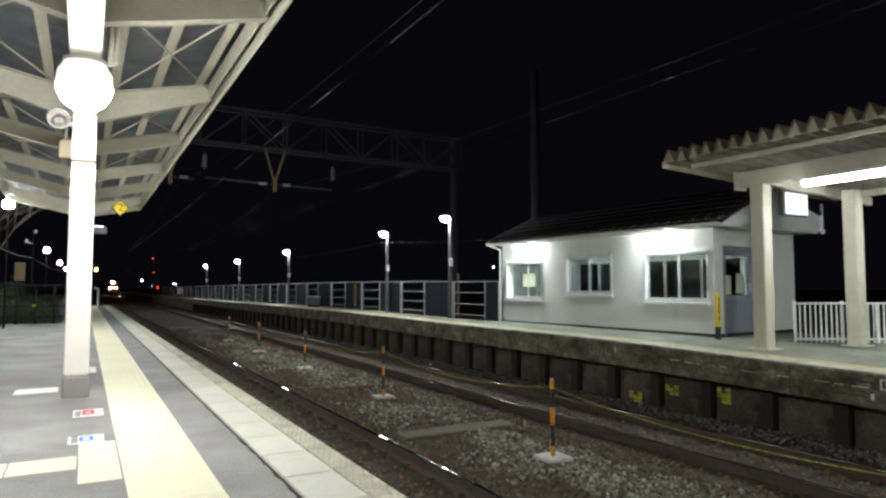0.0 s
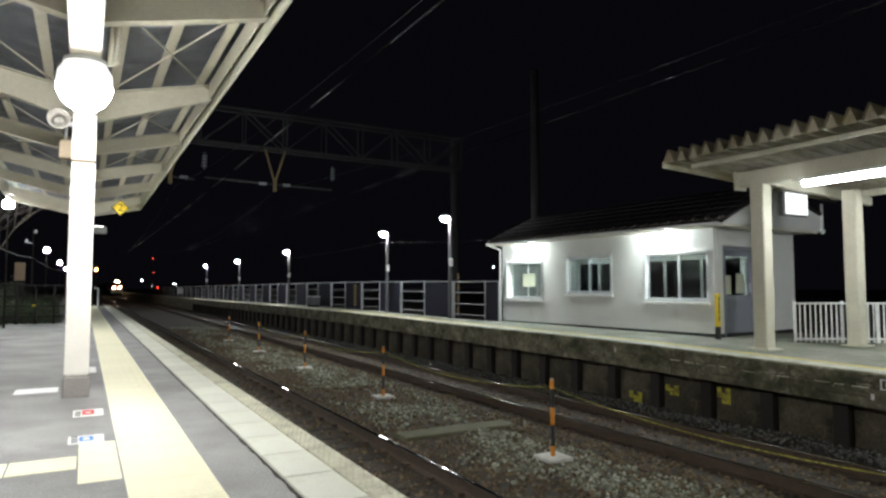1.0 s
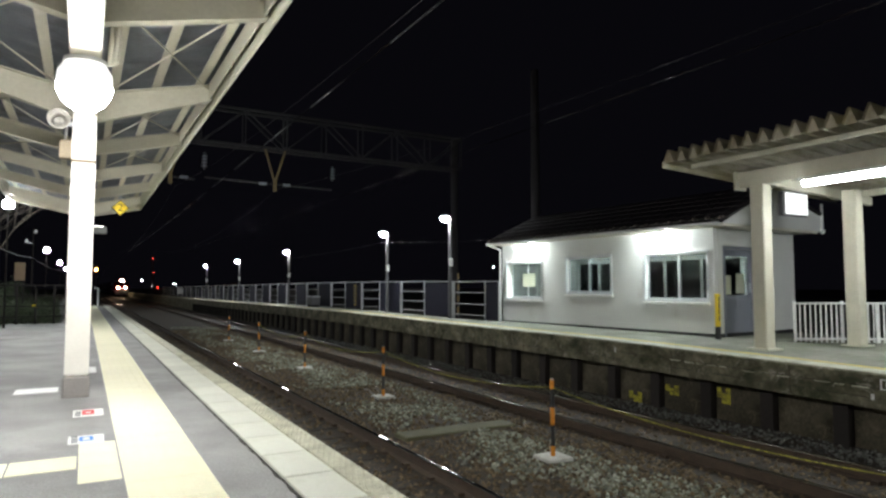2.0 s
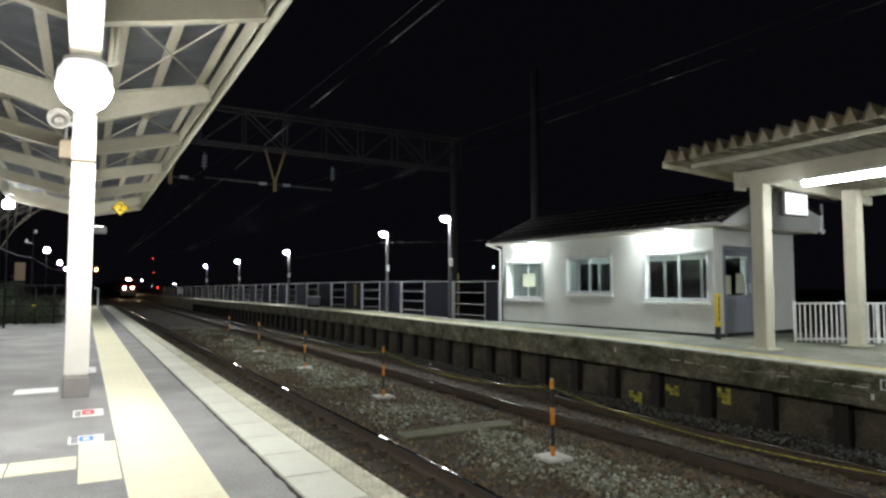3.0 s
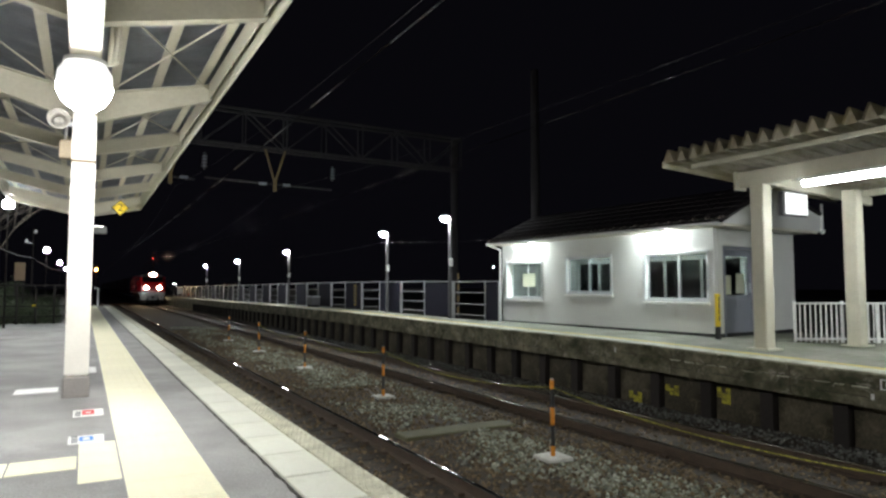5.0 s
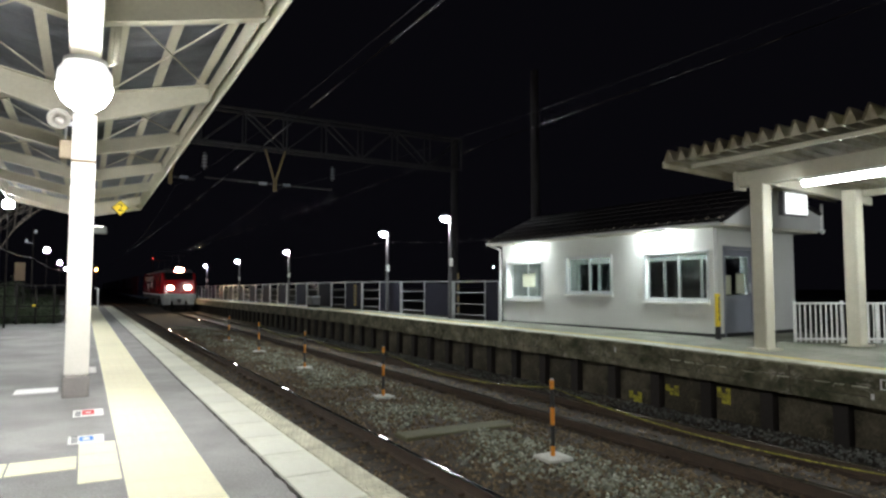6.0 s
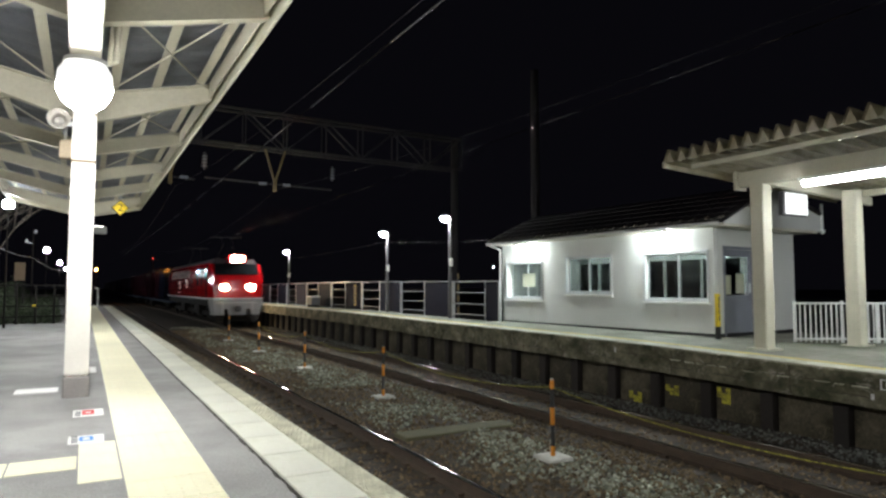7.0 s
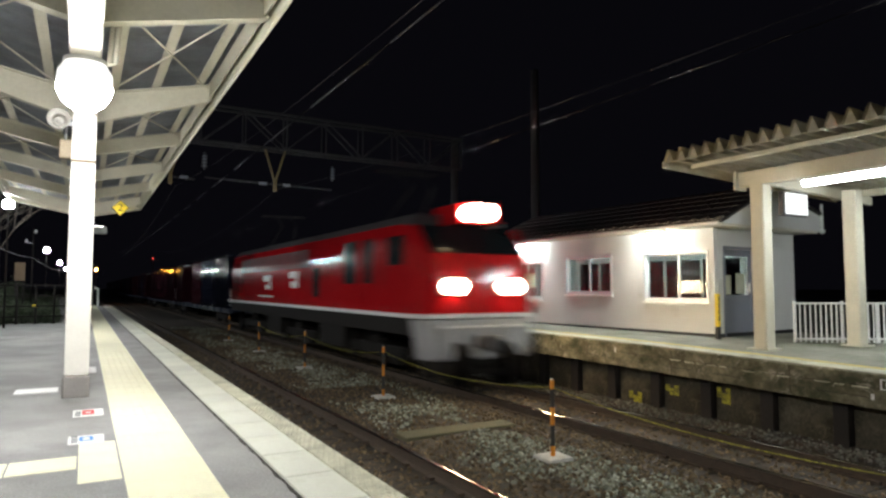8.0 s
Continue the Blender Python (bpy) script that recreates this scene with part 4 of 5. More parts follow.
# ---- the far platform's shelter ----
def far_shelter():
    root = thing("platform_shelter", "cream steel shelter with a folded sheet roof", "shelter")
    y1, pitch, n = 7.28, 0.235, 62
    y0 = y1 - n * pitch
    bm = bmesh.new()
    xa, xb = 8.22, 13.2
    za, zb = 3.10, 2.85
    prev = None
    for i in range(n):
        y = y1 - i * pitch
        for dy, dz in ((0.0, 0.0), (0.02, 0.0), (0.098, 0.195), (0.122, 0.195), (0.20, 0.0)):
            cur = (bm.verts.new((xa, y - dy, za + dz)), bm.verts.new((xb, y - dy, zb + dz)))
            if prev:
                bm.faces.new((prev[0], cur[0], cur[1], prev[1]))
            prev = cur
    bmesh.ops.solidify(bm, geom=bm.faces[:], thickness=0.008)
    part("roof_sheet", bm, FOLD_SHEET, root, "weathered folded steel roof sheet")
    # shaped plates that close the ends of the folds
    for i in range(n):
        y = y1 - i * pitch
        bm = bmesh.new()
        pts = [(y - 0.022, za - 0.006), (y - 0.096, za + 0.178), (y - 0.124, za + 0.178), (y - 0.198, za - 0.006)]
        a = [bm.verts.new((xa + 0.05, q, z)) for q, z in pts]
        b = [bm.verts.new((xa + 0.055, q, z)) for q, z in pts]
        for k in range(4):
            bm.faces.new((a[k], a[(k + 1) % 4], b[(k + 1) % 4], b[k]))
        bm.faces.new(a)
        bm.faces.new(b[::-1])
        part("closure_plate", bm, FOLD_SHEET, root)
    bm = bmesh.new()
    beam(bm, (xa + 0.02, y1 + 0.012, 3.07), (xb, y1 + 0.012, 2.82), 0.03, 0.10)
    part("end_trim", bm, FOLD_SHEET, root, "stained end flashing")
    for x, w, h in ((8.62, 0.05, 0.07), (10.7, 0.08, 0.12), (12.6, 0.08, 0.12)):
        bm = bmesh.new()
        top = 3.085 - 0.0502 * (x + w / 2 - xa)
        box(bm, x - w / 2, y0, top - h, x + w / 2, y1 - 0.25, top)
        soften(bm, 0.006)
        part("purlin", bm, CREAM, root)
    bm = bmesh.new()
    box(bm, 9.53, y0 + 0.5, 2.73, 9.69, 6.85, 2.98)
    soften(bm, 0.01)
    part("girder", bm, CREAM, root)
    bm = bmesh.new()
    box(bm, 9.47, 6.852, 2.69, 9.75, 6.90, 3.0)
    soften(bm, 0.006)
    part("end_plate", bm, CREAM, root)
    for y in (6.51, 1.9, -2.7):
        for x, yy in ((9.61, y), (11.64, y - 0.35)):
            bm = bmesh.new()
            box(bm, x - 0.115, yy - 0.115, rise(yy) + 0.02, x + 0.115, yy + 0.115, 2.75)
            soften(bm, 0.012, 2)
            part("post", bm, CREAM, root, "cream steel post")
            bm = bmesh.new()
            box(bm, x - 0.19, yy - 0.19, rise(yy) - 0.01, x + 0.19, yy + 0.19, rise(yy) + 0.025)
            part("base_plate", bm, CREAM, root)
        bm = bmesh.new()
        beam(bm, (9.70, y, 2.84), (12.9, y, 2.68), 0.10, 0.16)
        soften(bm, 0.01)
        part("crossbeam", bm, CREAM, root)


far_shelter()


def tube_lamp(x, y, z):
    root = thing("tube_lamp", "long bright fluorescent tube lamp under the shelter", "lamp", pose(x, y, z), group="shelter tube lamps")
    bm = bmesh.new()
    box(bm, -0.12, -0.63, 0.035, 0.12, 0.63, 0.08)
    soften(bm, 0.01)
    part("housing", bm, WHITE, root)
    bm = bmesh.new()
    rod(bm, (0, -0.6, 0), (0, 0.6, 0), 0.045, 12)
    part("tube", bm, TUBE, root, "glowing tube")


tube_lamp(9.36, 5.03, 2.61)
tube_lamp(9.36, 1.0, 2.61)
# unseen tube, added to brighten the roof underside and the house gable
tube_lamp(12.0, 4.6, 2.50)


def lit_sign():
    root = thing("lit_sign", "white lit sign box hanging under the shelter roof", "sign", pose(10.71, 6.64, 2.50, 0, 0, 0))
    bm = bmesh.new()
    box(bm, -0.36, -0.05, -0.205, 0.34, 0.05, 0.205)
    soften(bm, 0.008)
    part("case", bm, BLACK, root, "dark case")
    bm = bmesh.new()
    box(bm, -0.31, -0.056, -0.185, 0.325, -0.0505, 0.185)
    part("face", bm, SIGN_LIT, root, "glowing white face")
    bm = bmesh.new()
    rod(bm, (0.0, 0, 0.2), (0.0, 0, 0.42), 0.015)
    part("hanger", bm, CREAM, root)


lit_sign()


def picket_fence():
    root = thing("picket_fence", "white steel picket fence behind the shelter", "fence")
    a, b = Vector((11.25, 7.02)), Vector((14.4, 5.25))
    z = 0.05
    n = 38
    for i in range(n + 1):
        p = a.lerp(b, i / n)
        bm = bmesh.new()
        big = i % 9 == 0
        r = 0.02 if big else 0.011
        box(bm, p.x - r, p.y - r, z, p.x + r, p.y + r, z + (0.77 if big else 0.74))
        part("post" if big else "picket", bm, WHITE, root)
    for h in (0.08, 0.72):
        bm = bmesh.new()
        beam(bm, (a.x, a.y - 0.02, z + h), (b.x, b.y - 0.02, z + h), 0.03, 0.035)
        part("crossbar", bm, WHITE, root)
    p = a.lerp(b, 0.40)
    bm = bmesh.new()
    for h in (0.22, 0.62):
        ball(bm, (p.x, p.y - 0.05, z + h), 0.05, 1.2, 0.6, 0.5)
    box(bm, p.x - 0.02, p.y - 0.05, z, p.x + 0.02, p.y - 0.02, z + 0.74)
    part("clamp", bm, WHITE, root)


picket_fence()


def platform_fence():
    """Panels in turn open and solid behind the far platform."""
    x = 9.80

    def bay(y, solid, w=1.82):
        root = thing("railing", "dark sheet-filled platform railing with steel posts" if solid else "galvanised open-barred platform railing", "railing",
                     pose(x, y, rise(y)), group="railings along the far platform")
        for yy in (0.03,):
            bm = bmesh.new()
            box(bm, -0.025, yy - 0.025, 0, 0.025, yy + 0.025, 1.10)
            part("post", bm, GALV, root)
        bm = bmesh.new()
        box(bm, -0.025, 0, 1.10, 0.025, w, 1.13)
        part("top_rail", bm, GALV, root)
        if solid:
            bm = bmesh.new()
            box(bm, -0.012, 0.06, 0.05, 0.012, w, 1.09)
            part("sheet", bm, PANEL, root, "dark sheet")
        else:
            for z in (0.14, 0.45, 0.78):
                bm = bmesh.new()
                box(bm, -0.015, 0.055, z, 0.015, w, z + 0.028)
                part("cross_rail", bm, GALV, root)
            bm = bmesh.new()
            box(bm, -0.025, w - 0.06, 0, 0.025, w - 0.01, 1.10)
            part("post", bm, GALV, root)
    bay(14.32, True, 0.68)
    y = 15.0
    for i in range(46):
        bay(y, i % 2 == 1)
        y += 1.83


platform_fence()


def pole_lamp(x, y, z, foot, group, arm=0.0):
    """A lamp post; with an arm the lantern hangs over the platform under an added light-blocking hood."""
    root = thing("pole_lamp", "grey steel platform lamp post with a bright white lamp", "lamp post", pose(x, y, foot), group=group)
    h = z - foot
    wide = 0.055 if arm else 0.026
    top = h + 0.10 if arm else h - 0.17
    bm = bmesh.new()
    rod(bm, (0, 0, 0), (0, 0, h * 0.45), wide, 12)
    rod(bm, (0, 0, h * 0.45), (0, 0, top), wide * 0.75, 12)
    part("pole", bm, POLE_GREY if arm else IRON, root)
    if arm:
        bm = bmesh.new()
        rod(bm, (0, 0, h + 0.06), (-arm, 0, h + 0.15), 0.022, 8)
        part("arm", bm, POLE_GREY, root)
        # hood added to keep lamp light off the gantry and wires
        bm = bmesh.new()
        bmesh.ops.create_uvsphere(bm, u_segments=20, v_segments=12, radius=0.145, matrix=Matrix.Translation((-arm, 0, h)))
        bmesh.ops.bisect_plane(bm, geom=bm.verts[:] + bm.edges[:] + bm.faces[:], plane_co=(0, 0, h + 0.03), plane_no=(0, 0, 1), clear_inner=True)
        bmesh.ops.solidify(bm, geom=bm.faces[:], thickness=0.005)
        part("lamp_hood", bm, POLE_GREY, root, "grey hood added to block the upward light", smooth=True)
        bm = bmesh.new()
        box(bm, -0.05, -0.09, h * 0.52, 0.05, -0.05, h * 0.60)
        part("switch_box", bm, WHITE, root)
    else:
        bm = bmesh.new()
        rod(bm, (0, 0, h - 0.17), (0, 0, h - 0.09), 0.05, 14, 0.085)
        part("lamp_collar", bm, POLE_GREY, root)
    bm = bmesh.new()
    ball(bm, (-arm, 0, h), 0.125, 1, 1, 0.95, 3)
    part("lamp_globe", bm, LAMP_POLE, root, "glowing lamp", smooth=True)


for y, z in ((16.72, 3.16), (21.3, 3.03), (34.15, 2.99), (46.8, 2.97), (60.6, 3.02)):
    pole_lamp(9.62, y, z, rise(y), "far platform lamp posts", 0.17)
for y, z in ((20.2, 3.25), (39.0, 3.0), (60.0, 3.05), (80.0, 3.05)):
    pole_lamp(-1.74 if y > 21 else -1.80, y, z, -0.12 if y > 22.3 else 0.0, "near platform lamp posts")


# ---- stakes and rope between the tracks ----
STAKE_Y = [1.23 + 4.95 * i for i in range(0, 6)]


def stakes():
    first = None
    for y in STAKE_Y:
        at = pose(4.98 + random.uniform(-0.02, 0.02), y, -1.0, random.uniform(-1.2, 1.2), random.uniform(-1.5, 1.5), 0)
        if first:
            copy_thing(first, at)
            continue
        root = thing("marker_stake", "black and orange banded stake on a pale concrete block", "marker stake", at, group="marker stakes between the tracks")
        bm = bmesh.new()
        box(bm, -0.175, -0.175, -0.03, 0.175, 0.175, 0.035)
        soften(bm, 0.012)
        part("block", bm, BASE_WHITE, root, "pale square block")
        for k, (a, b) in enumerate(((0.03, 0.15), (0.15, 0.40), (0.40, 0.61), (0.61, 0.83), (0.83, 0.94))):
            bm = bmesh.new()
            rod(bm, (0, 0, a), (0, 0, b), 0.027, 14)
            part("band", bm, STAKE_BLACK if k in (1, 3) else STAKE_ORANGE, root, "black band" if k in (1, 3) else "orange band")
        bm = bmesh.new()
        rod(bm, (0, 0, 0.94), (0, 0, 0.955), 0.027, 14, 0.016)
        part("cap", bm, BASE_WHITE, root)
        first = root
    bm = bmesh.new()
    for a, b in zip(STAKE_Y[:5], STAKE_Y[1:5]):
        last = None
        for i in range(15):
            f = i / 14
            p = Vector((4.98, a + (b - a) * f, -0.15 - 0.16 * 4 * f * (1 - f)))
            if last:
                rod(bm, last, p, 0.0045, 6)
            last = p
    single("rope", bm, ROPE, "yellow plastic rope sagging between the stakes", "rope")


stakes()


# ---- overhead line ----
def gantry(y, x0, x1, top0, top1, deep):
    root = thing("catenary_gantry", "near-black steel lattice gantry carrying the overhead line", "gantry")

    def top(x):
        return top0 + (top1 - top0) * (x - x0) / (x1 - x0)
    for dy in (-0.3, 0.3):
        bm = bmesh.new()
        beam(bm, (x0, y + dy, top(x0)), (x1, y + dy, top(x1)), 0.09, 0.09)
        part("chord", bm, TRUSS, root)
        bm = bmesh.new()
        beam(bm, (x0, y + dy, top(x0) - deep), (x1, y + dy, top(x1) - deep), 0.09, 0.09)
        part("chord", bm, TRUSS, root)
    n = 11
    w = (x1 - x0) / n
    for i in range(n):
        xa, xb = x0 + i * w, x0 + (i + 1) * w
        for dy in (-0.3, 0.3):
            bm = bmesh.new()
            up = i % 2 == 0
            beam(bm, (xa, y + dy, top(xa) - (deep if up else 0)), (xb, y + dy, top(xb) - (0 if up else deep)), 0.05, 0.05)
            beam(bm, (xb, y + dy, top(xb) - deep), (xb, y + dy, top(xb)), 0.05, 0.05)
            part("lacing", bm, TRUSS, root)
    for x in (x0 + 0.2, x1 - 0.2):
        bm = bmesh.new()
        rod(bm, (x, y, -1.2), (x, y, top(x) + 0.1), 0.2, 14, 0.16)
        part("mast", bm, MAST, root, "near-black concrete mast")
    return root


def insulator(root, x, y, z):
    bm = bmesh.new()
    for k in range(4):
        rod(bm, (x, y, z - k * 0.13), (x, y, z - k * 0.13 - 0.05), 0.05, 12, 0.11)
    rod(bm, (x, y, z + 0.1), (x, y, z - 0.55), 0.02, 6)
    part("insulator", bm, CERAMIC, root, "white porcelain insulator", smooth=False)


def overhead():
    y = 27.0
    g = gantry(y, -3.0, 16.0, 8.48, 8.36, 1.5)
    for x in (FAR_TRACK - 0.12, NEAR_TRACK - 0.1):
        bm = bmesh.new()
        beam(bm, (x - 0.42, y - 0.3, 6.85), (x, y - 0.3, 5.45), 0.07, 0.07)
        beam(bm, (x + 0.42, y - 0.3, 6.85), (x, y - 0.3, 5.45), 0.07, 0.07)
        beam(bm, (x, y - 0.3, 5.6), (x, y - 0.3, 5.1), 0.13, 0.13)
        part("drop_bracket", bm, BRACKET, g, "ochre V-shaped drop bracket")
        bm = bmesh.new()
        beam(bm, (x - 2.8 if x > 5 else x - 1.0, y - 0.3, 5.46), (x + 2.5 if x > 5 else x + 0.9, y - 0.3, 5.34), 0.05, 0.05)
        part("cross_arm", bm, TRUSS, g)
        if x > 5:
            insulator(g, 4.05, y - 0.3, 6.35)
            insulator(g, 9.39, y - 0.3, 6.3)
        bm = bmesh.new()
        for s in (-0.5, 0.5):
            rod(bm, (x + s - 0.15, y - 0.3, 5.40), (x + s + 0.15, y - 0.3, 5.40), 0.06, 10)
        part("sleeve", bm, CERAMIC, g)
    for x, zc, zm in ((FAR_TRACK, 3.96, 5.27), (NEAR_TRACK, 3.80, 5.08)):
        for z, r, lab in ((zc, 0.008, "copper contact wire over the track"), (zm, 0.005, "sagging carrier wire above the contact wire")):
            bm = bmesh.new()
            pts = []
            for span in range(5):
                ya = -23 + 50 * span
                for i in range(17):
                    f = i / 17
                    sag = 1.13 * 4 * f * (1 - f) if z == zm else 0.0
                    pts.append(Vector((x + (0.12 - 0.24 * f if span % 2 else -0.12 + 0.24 * f), ya + 50 * f, z - sag)))
            for a, b in zip(pts, pts[1:]):
                rod(bm, a, b, r, 6)
            wire = (COPPER if x == FAR_TRACK else COPPER_DIM) if z == zc else MAST
            single("overhead_wire", bm, wire, lab, "overhead wire", group="overhead wires", smooth=True)
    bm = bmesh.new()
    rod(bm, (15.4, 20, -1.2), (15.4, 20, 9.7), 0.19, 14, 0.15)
    single("concrete_pole", bm, MAST, "tall near-black concrete line pole behind the house", "pole")


overhead()


# ---- the near platform's back ----
def back_fence():
    root = thing("back_fence", "dark steel pipe fence at the back of the near platform", "fence")
    corner = [Vector((-2.3, 22.1, 0)), Vector((-0.45, 22.1, 0)), Vector((-0.45, PLATFORM_END, 0))]
    for a, b, n in ((corner[0], corner[1], 4), (corner[1], corner[2], 20)):
        for i in range(n):
            p = a.lerp(b, (i + (0 if n == 20 else 0.35)) / n)
            bm = bmesh.new()
            rod(bm, p, p + Vector((0, 0, 1.12)), 0.028, 8)
            part("post", bm, IRON, root)
        for z in (0.22, 0.52, 0.82, 1.12):
            bm = bmesh.new()
            rod(bm, a + Vector((0, 0, z)), b + Vector((0, 0, z)), 0.018, 8)
            part("pipe", bm, IRON, root)
    bm = bmesh.new()
    box(bm, -30, 22.32, -1.2, -0.58, 150, -0.12)
    single("verge", bm, FIELD, "dark planted ground beside the platform", "ground", kind="structure")
    # unseen added wall, coloured dark to give the house panes no pale reflection
    bm = bmesh.new()
    box(bm, -2.6, -14, 0, -2.42, 19.0, 3.2)
    single("wall_west", bm, WOOD_DARK, "plain dark boarded wall added out of view behind the near platform", "wall", kind="structure")


back_fence()


def notice_board():
    root = thing("notice_board", "small brown notice board on two posts", "notice board", pose(-1.77, 24.0, -0.12))
    for x in (-0.10, 0.10):
        bm = bmesh.new()
        box(bm, x - 0.025, -0.02, 0, x + 0.025, 0.02, 1.40)
        part("post", bm, IRON, root)
    bm = bmesh.new()
    box(bm, -0.14, -0.03, 1.40, 0.14, 0.03, 1.97)
    soften(bm, 0.01)
    part("board", bm, mat("brown_board", (0.10, 0.065, 0.035), 0.7, vary=0.15), root)


notice_board()


def bare_tree(x, y, z, high, seed, deep=6):
    rnd = random.Random(seed)
    root = thing("bare_tree", "bare-branched tree lit by the platform lamp", "tree", pose(x, y, z))
    trunk, twigs = bmesh.new(), bmesh.new()

    def grow(p, d, length, r, depth):
        q = p + d * length
        rod(trunk if depth < 2 else twigs, p, q, r, 6 if depth < 2 else 4, r * 0.68, caps=False)
        if depth >= deep:
            return
        for _ in range(3 if depth < 3 else 2):
            nd = (d + Vector((rnd.uniform(-0.75, 0.75), rnd.uniform(-0.75, 0.75), rnd.uniform(-0.25, 0.5)))).normalized()
            grow(q, nd, length * rnd.uniform(0.62, 0.85), r * 0.62, depth + 1)
    grow(Vector((0, 0, 0)), Vector((0, 0, 1)), high * 0.3, 0.055, 0)
    part("trunk", trunk, BARK, root)
    part("crown", twigs, BARK, root, "bare fine branches")


bare_tree(-2.35, 22.9, -0.13, 4.6, 3, 7)
bare_tree(-3.6, 29.0, -0.13, 5.0, 5)


def bush(x, y, r, h, seed):
    rnd = random.Random(seed)
    root = thing("bush", "dark green shrub behind the platform fence", "bush", pose(x, y, -0.13), group="shrubs behind the fence")
    bm = bmesh.new()
    for _ in range(6):
        a = rnd.uniform(0, 6.3)
        rod(bm, (0, 0, 0), (math.cos(a) * r * 0.5, math.sin(a) * r * 0.5, h * 0.8), 0.02, 5, 0.008)
    part("stem", bm, BARK, root)
    vs, fs = [], []
    for i in range(1500):
        d = Vector((rnd.gauss(0, 1), rnd.gauss(0, 1), rnd.gauss(0, 1))).normalized() * rnd.uniform(0.55, 1.05) * (1 + 0.25 * math.sin(i * 0.7))
        p = Vector((d.x * r, d.y * r, h * 0.55 + d.z * h * 0.5))
        e = Matrix.Rotation(rnd.uniform(0, 6), 3, "X") @ Matrix.Rotation(rnd.uniform(0, 6), 3, "Z")
        s = rnd.uniform(0.025, 0.05)
        k = len(vs)
        for q in ((-0.5, 0, 0), (0, -1, 0.15), (0.5, 0, 0), (0, 1, 0.15)):
            vs.append((p + e @ Vector(q) * s)[:])
        fs.append((k, k + 1, k + 2, k + 3))
    me = bpy.data.meshes.new("foliage")
    me.from_pydata(vs, [], fs)
    me.materials.append(LEAF)
    ob = new("foliage", me)
    ob.parent = root


for k, (x, y, r, h) in enumerate(((-2.1, 23.0, 0.45, 1.0), (-1.35, 23.2, 0.4, 0.7), (-0.95, 24.2, 0.3, 0.6), (-2.2, 25.5, 0.5, 1.2), (-1.5, 27.0, 0.5, 0.8), (-2.4, 29.5, 0.6, 1.4), (-1.3, 31.0, 0.5, 0.9))):
    bush(x, y, r, h, k)


def hanging_sign():
    root = thing("hanging_sign", "small grey sign box with a lit top edge", "sign", pose(0.04, 22.0, 2.83))
    bm = bmesh.new()
    box(bm, -0.5, -0.08, -0.14, 0.52, 0.08, 0.08)
    soften(bm, 0.02)
    part("case", bm, mat("grey_sign_case", (0.12, 0.12, 0.11), 0.5, vary=0.1), root)
    bm = bmesh.new()
    box(bm, 0.16, -0.085, 0.082, 0.44, -0.05, 0.094)
    part("lamp_strip", bm, STRIP_LIT, root, "glowing strip")
    bm = bmesh.new()
    rod(bm, (-0.3, 0, 0.07), (-0.3, 0, 0.5), 0.02)
    rod(bm, (-0.3, 0, 0.5), (-0.3, -1.98, 0.45), 0.02)
    part("hanger", bm, GALV, root)


hanging_sign()


# ---- small things on the far platform ----
def utility_box():
    y = 29.0
    root = thing("utility_box", "grey steel utility box on the far platform", "utility box", pose(9.35, y, rise(y)))
    bm = bmesh.new()
    box(bm, -0.2, -0.35, 0.08, 0.2, 0.35, 0.45)
    soften(bm, 0.02)
    part("case", bm, POLE_GREY, root)
    bm = bmesh.new()
    box(bm, -0.215, -0.37, 0.45, 0.215, 0.37, 0.49)
    part("lid", bm, GALV, root)
    for s in (-0.28, 0.28):
        bm = bmesh.new()
        box(bm, -0.18, s - 0.04, 0, 0.18, s + 0.04, 0.08)
        part("foot", bm, IRON, root)


def notice_panel():
    y = 24.75
    root = thing("warning_panel", "narrow yellow warning panel with dark characters on the fence", "sign", pose(9.745, y, rise(y)))
    bm = bmesh.new()
    box(bm, -0.012, -0.12, 0.15, 0.0, 0.12, 1.02)
    # dim light on the panel is put into a darker yellow
    part("board", bm, mat("faded_sign_yellow", (0.22, 0.16, 0.03), 0.7, vary=0.2), root)
    bm = bmesh.new()
    for k in range(5):
        box(bm, -0.015, -0.08, 0.24 + k * 0.15, -0.0125, 0.08, 0.33 + k * 0.15)
    part("print", bm, BLACK, root, "dark characters as bars")


def striped_pole():
    y = 16.7
    root = thing("striped_pole", "dull yellow and black striped guard pole behind the fence", "guard pole", pose(9.90, y, rise(y)))
    for k in range(8):
        bm = bmesh.new()
        rod(bm, (0, 0, k * 0.17), (0, 0, (k + 1) * 0.17), 0.03, 10)
        part("band", bm, STAKE_BLACK if k % 2 == 0 else BRACKET, root)


def white_board():
    y = 78.0
    root = thing("station_board", "small white board on two posts at the platform end", "sign", pose(9.55, y, rise(y)))
    bm = bmesh.new()
    box(bm, -0.3, -0.03, 0.3, 0.3, 0.03, 1.0)
    part("board", bm, WHITE, root)
    for s in (-0.22, 0.22):
        bm = bmesh.new()
        box(bm, s - 0.03, 0.0305, 0, s + 0.03, 0.07, 0.9)
        part("post", bm, GALV, root)


def edge_mark(y, w, h, z):
    bm = bmesh.new()
    for a, b, c, d in ((0, 0, 0.12, 1), (0.12, 0.88, 1, 1), (0.12, 0, 1, 0.12), (0.88, 0.12, 1, 0.88), (0.35, 0.3, 0.62, 0.7)):
        box(bm, EDGE_R - 0.004, y + a * w, z + b * h, EDGE_R + 0.002, y + c * w, z + d * h)
    tagged(single("edge_mark", bm, LOCO_WHITE, "faded white painted mark on the platform edge", "painted mark"), kind="stuff")


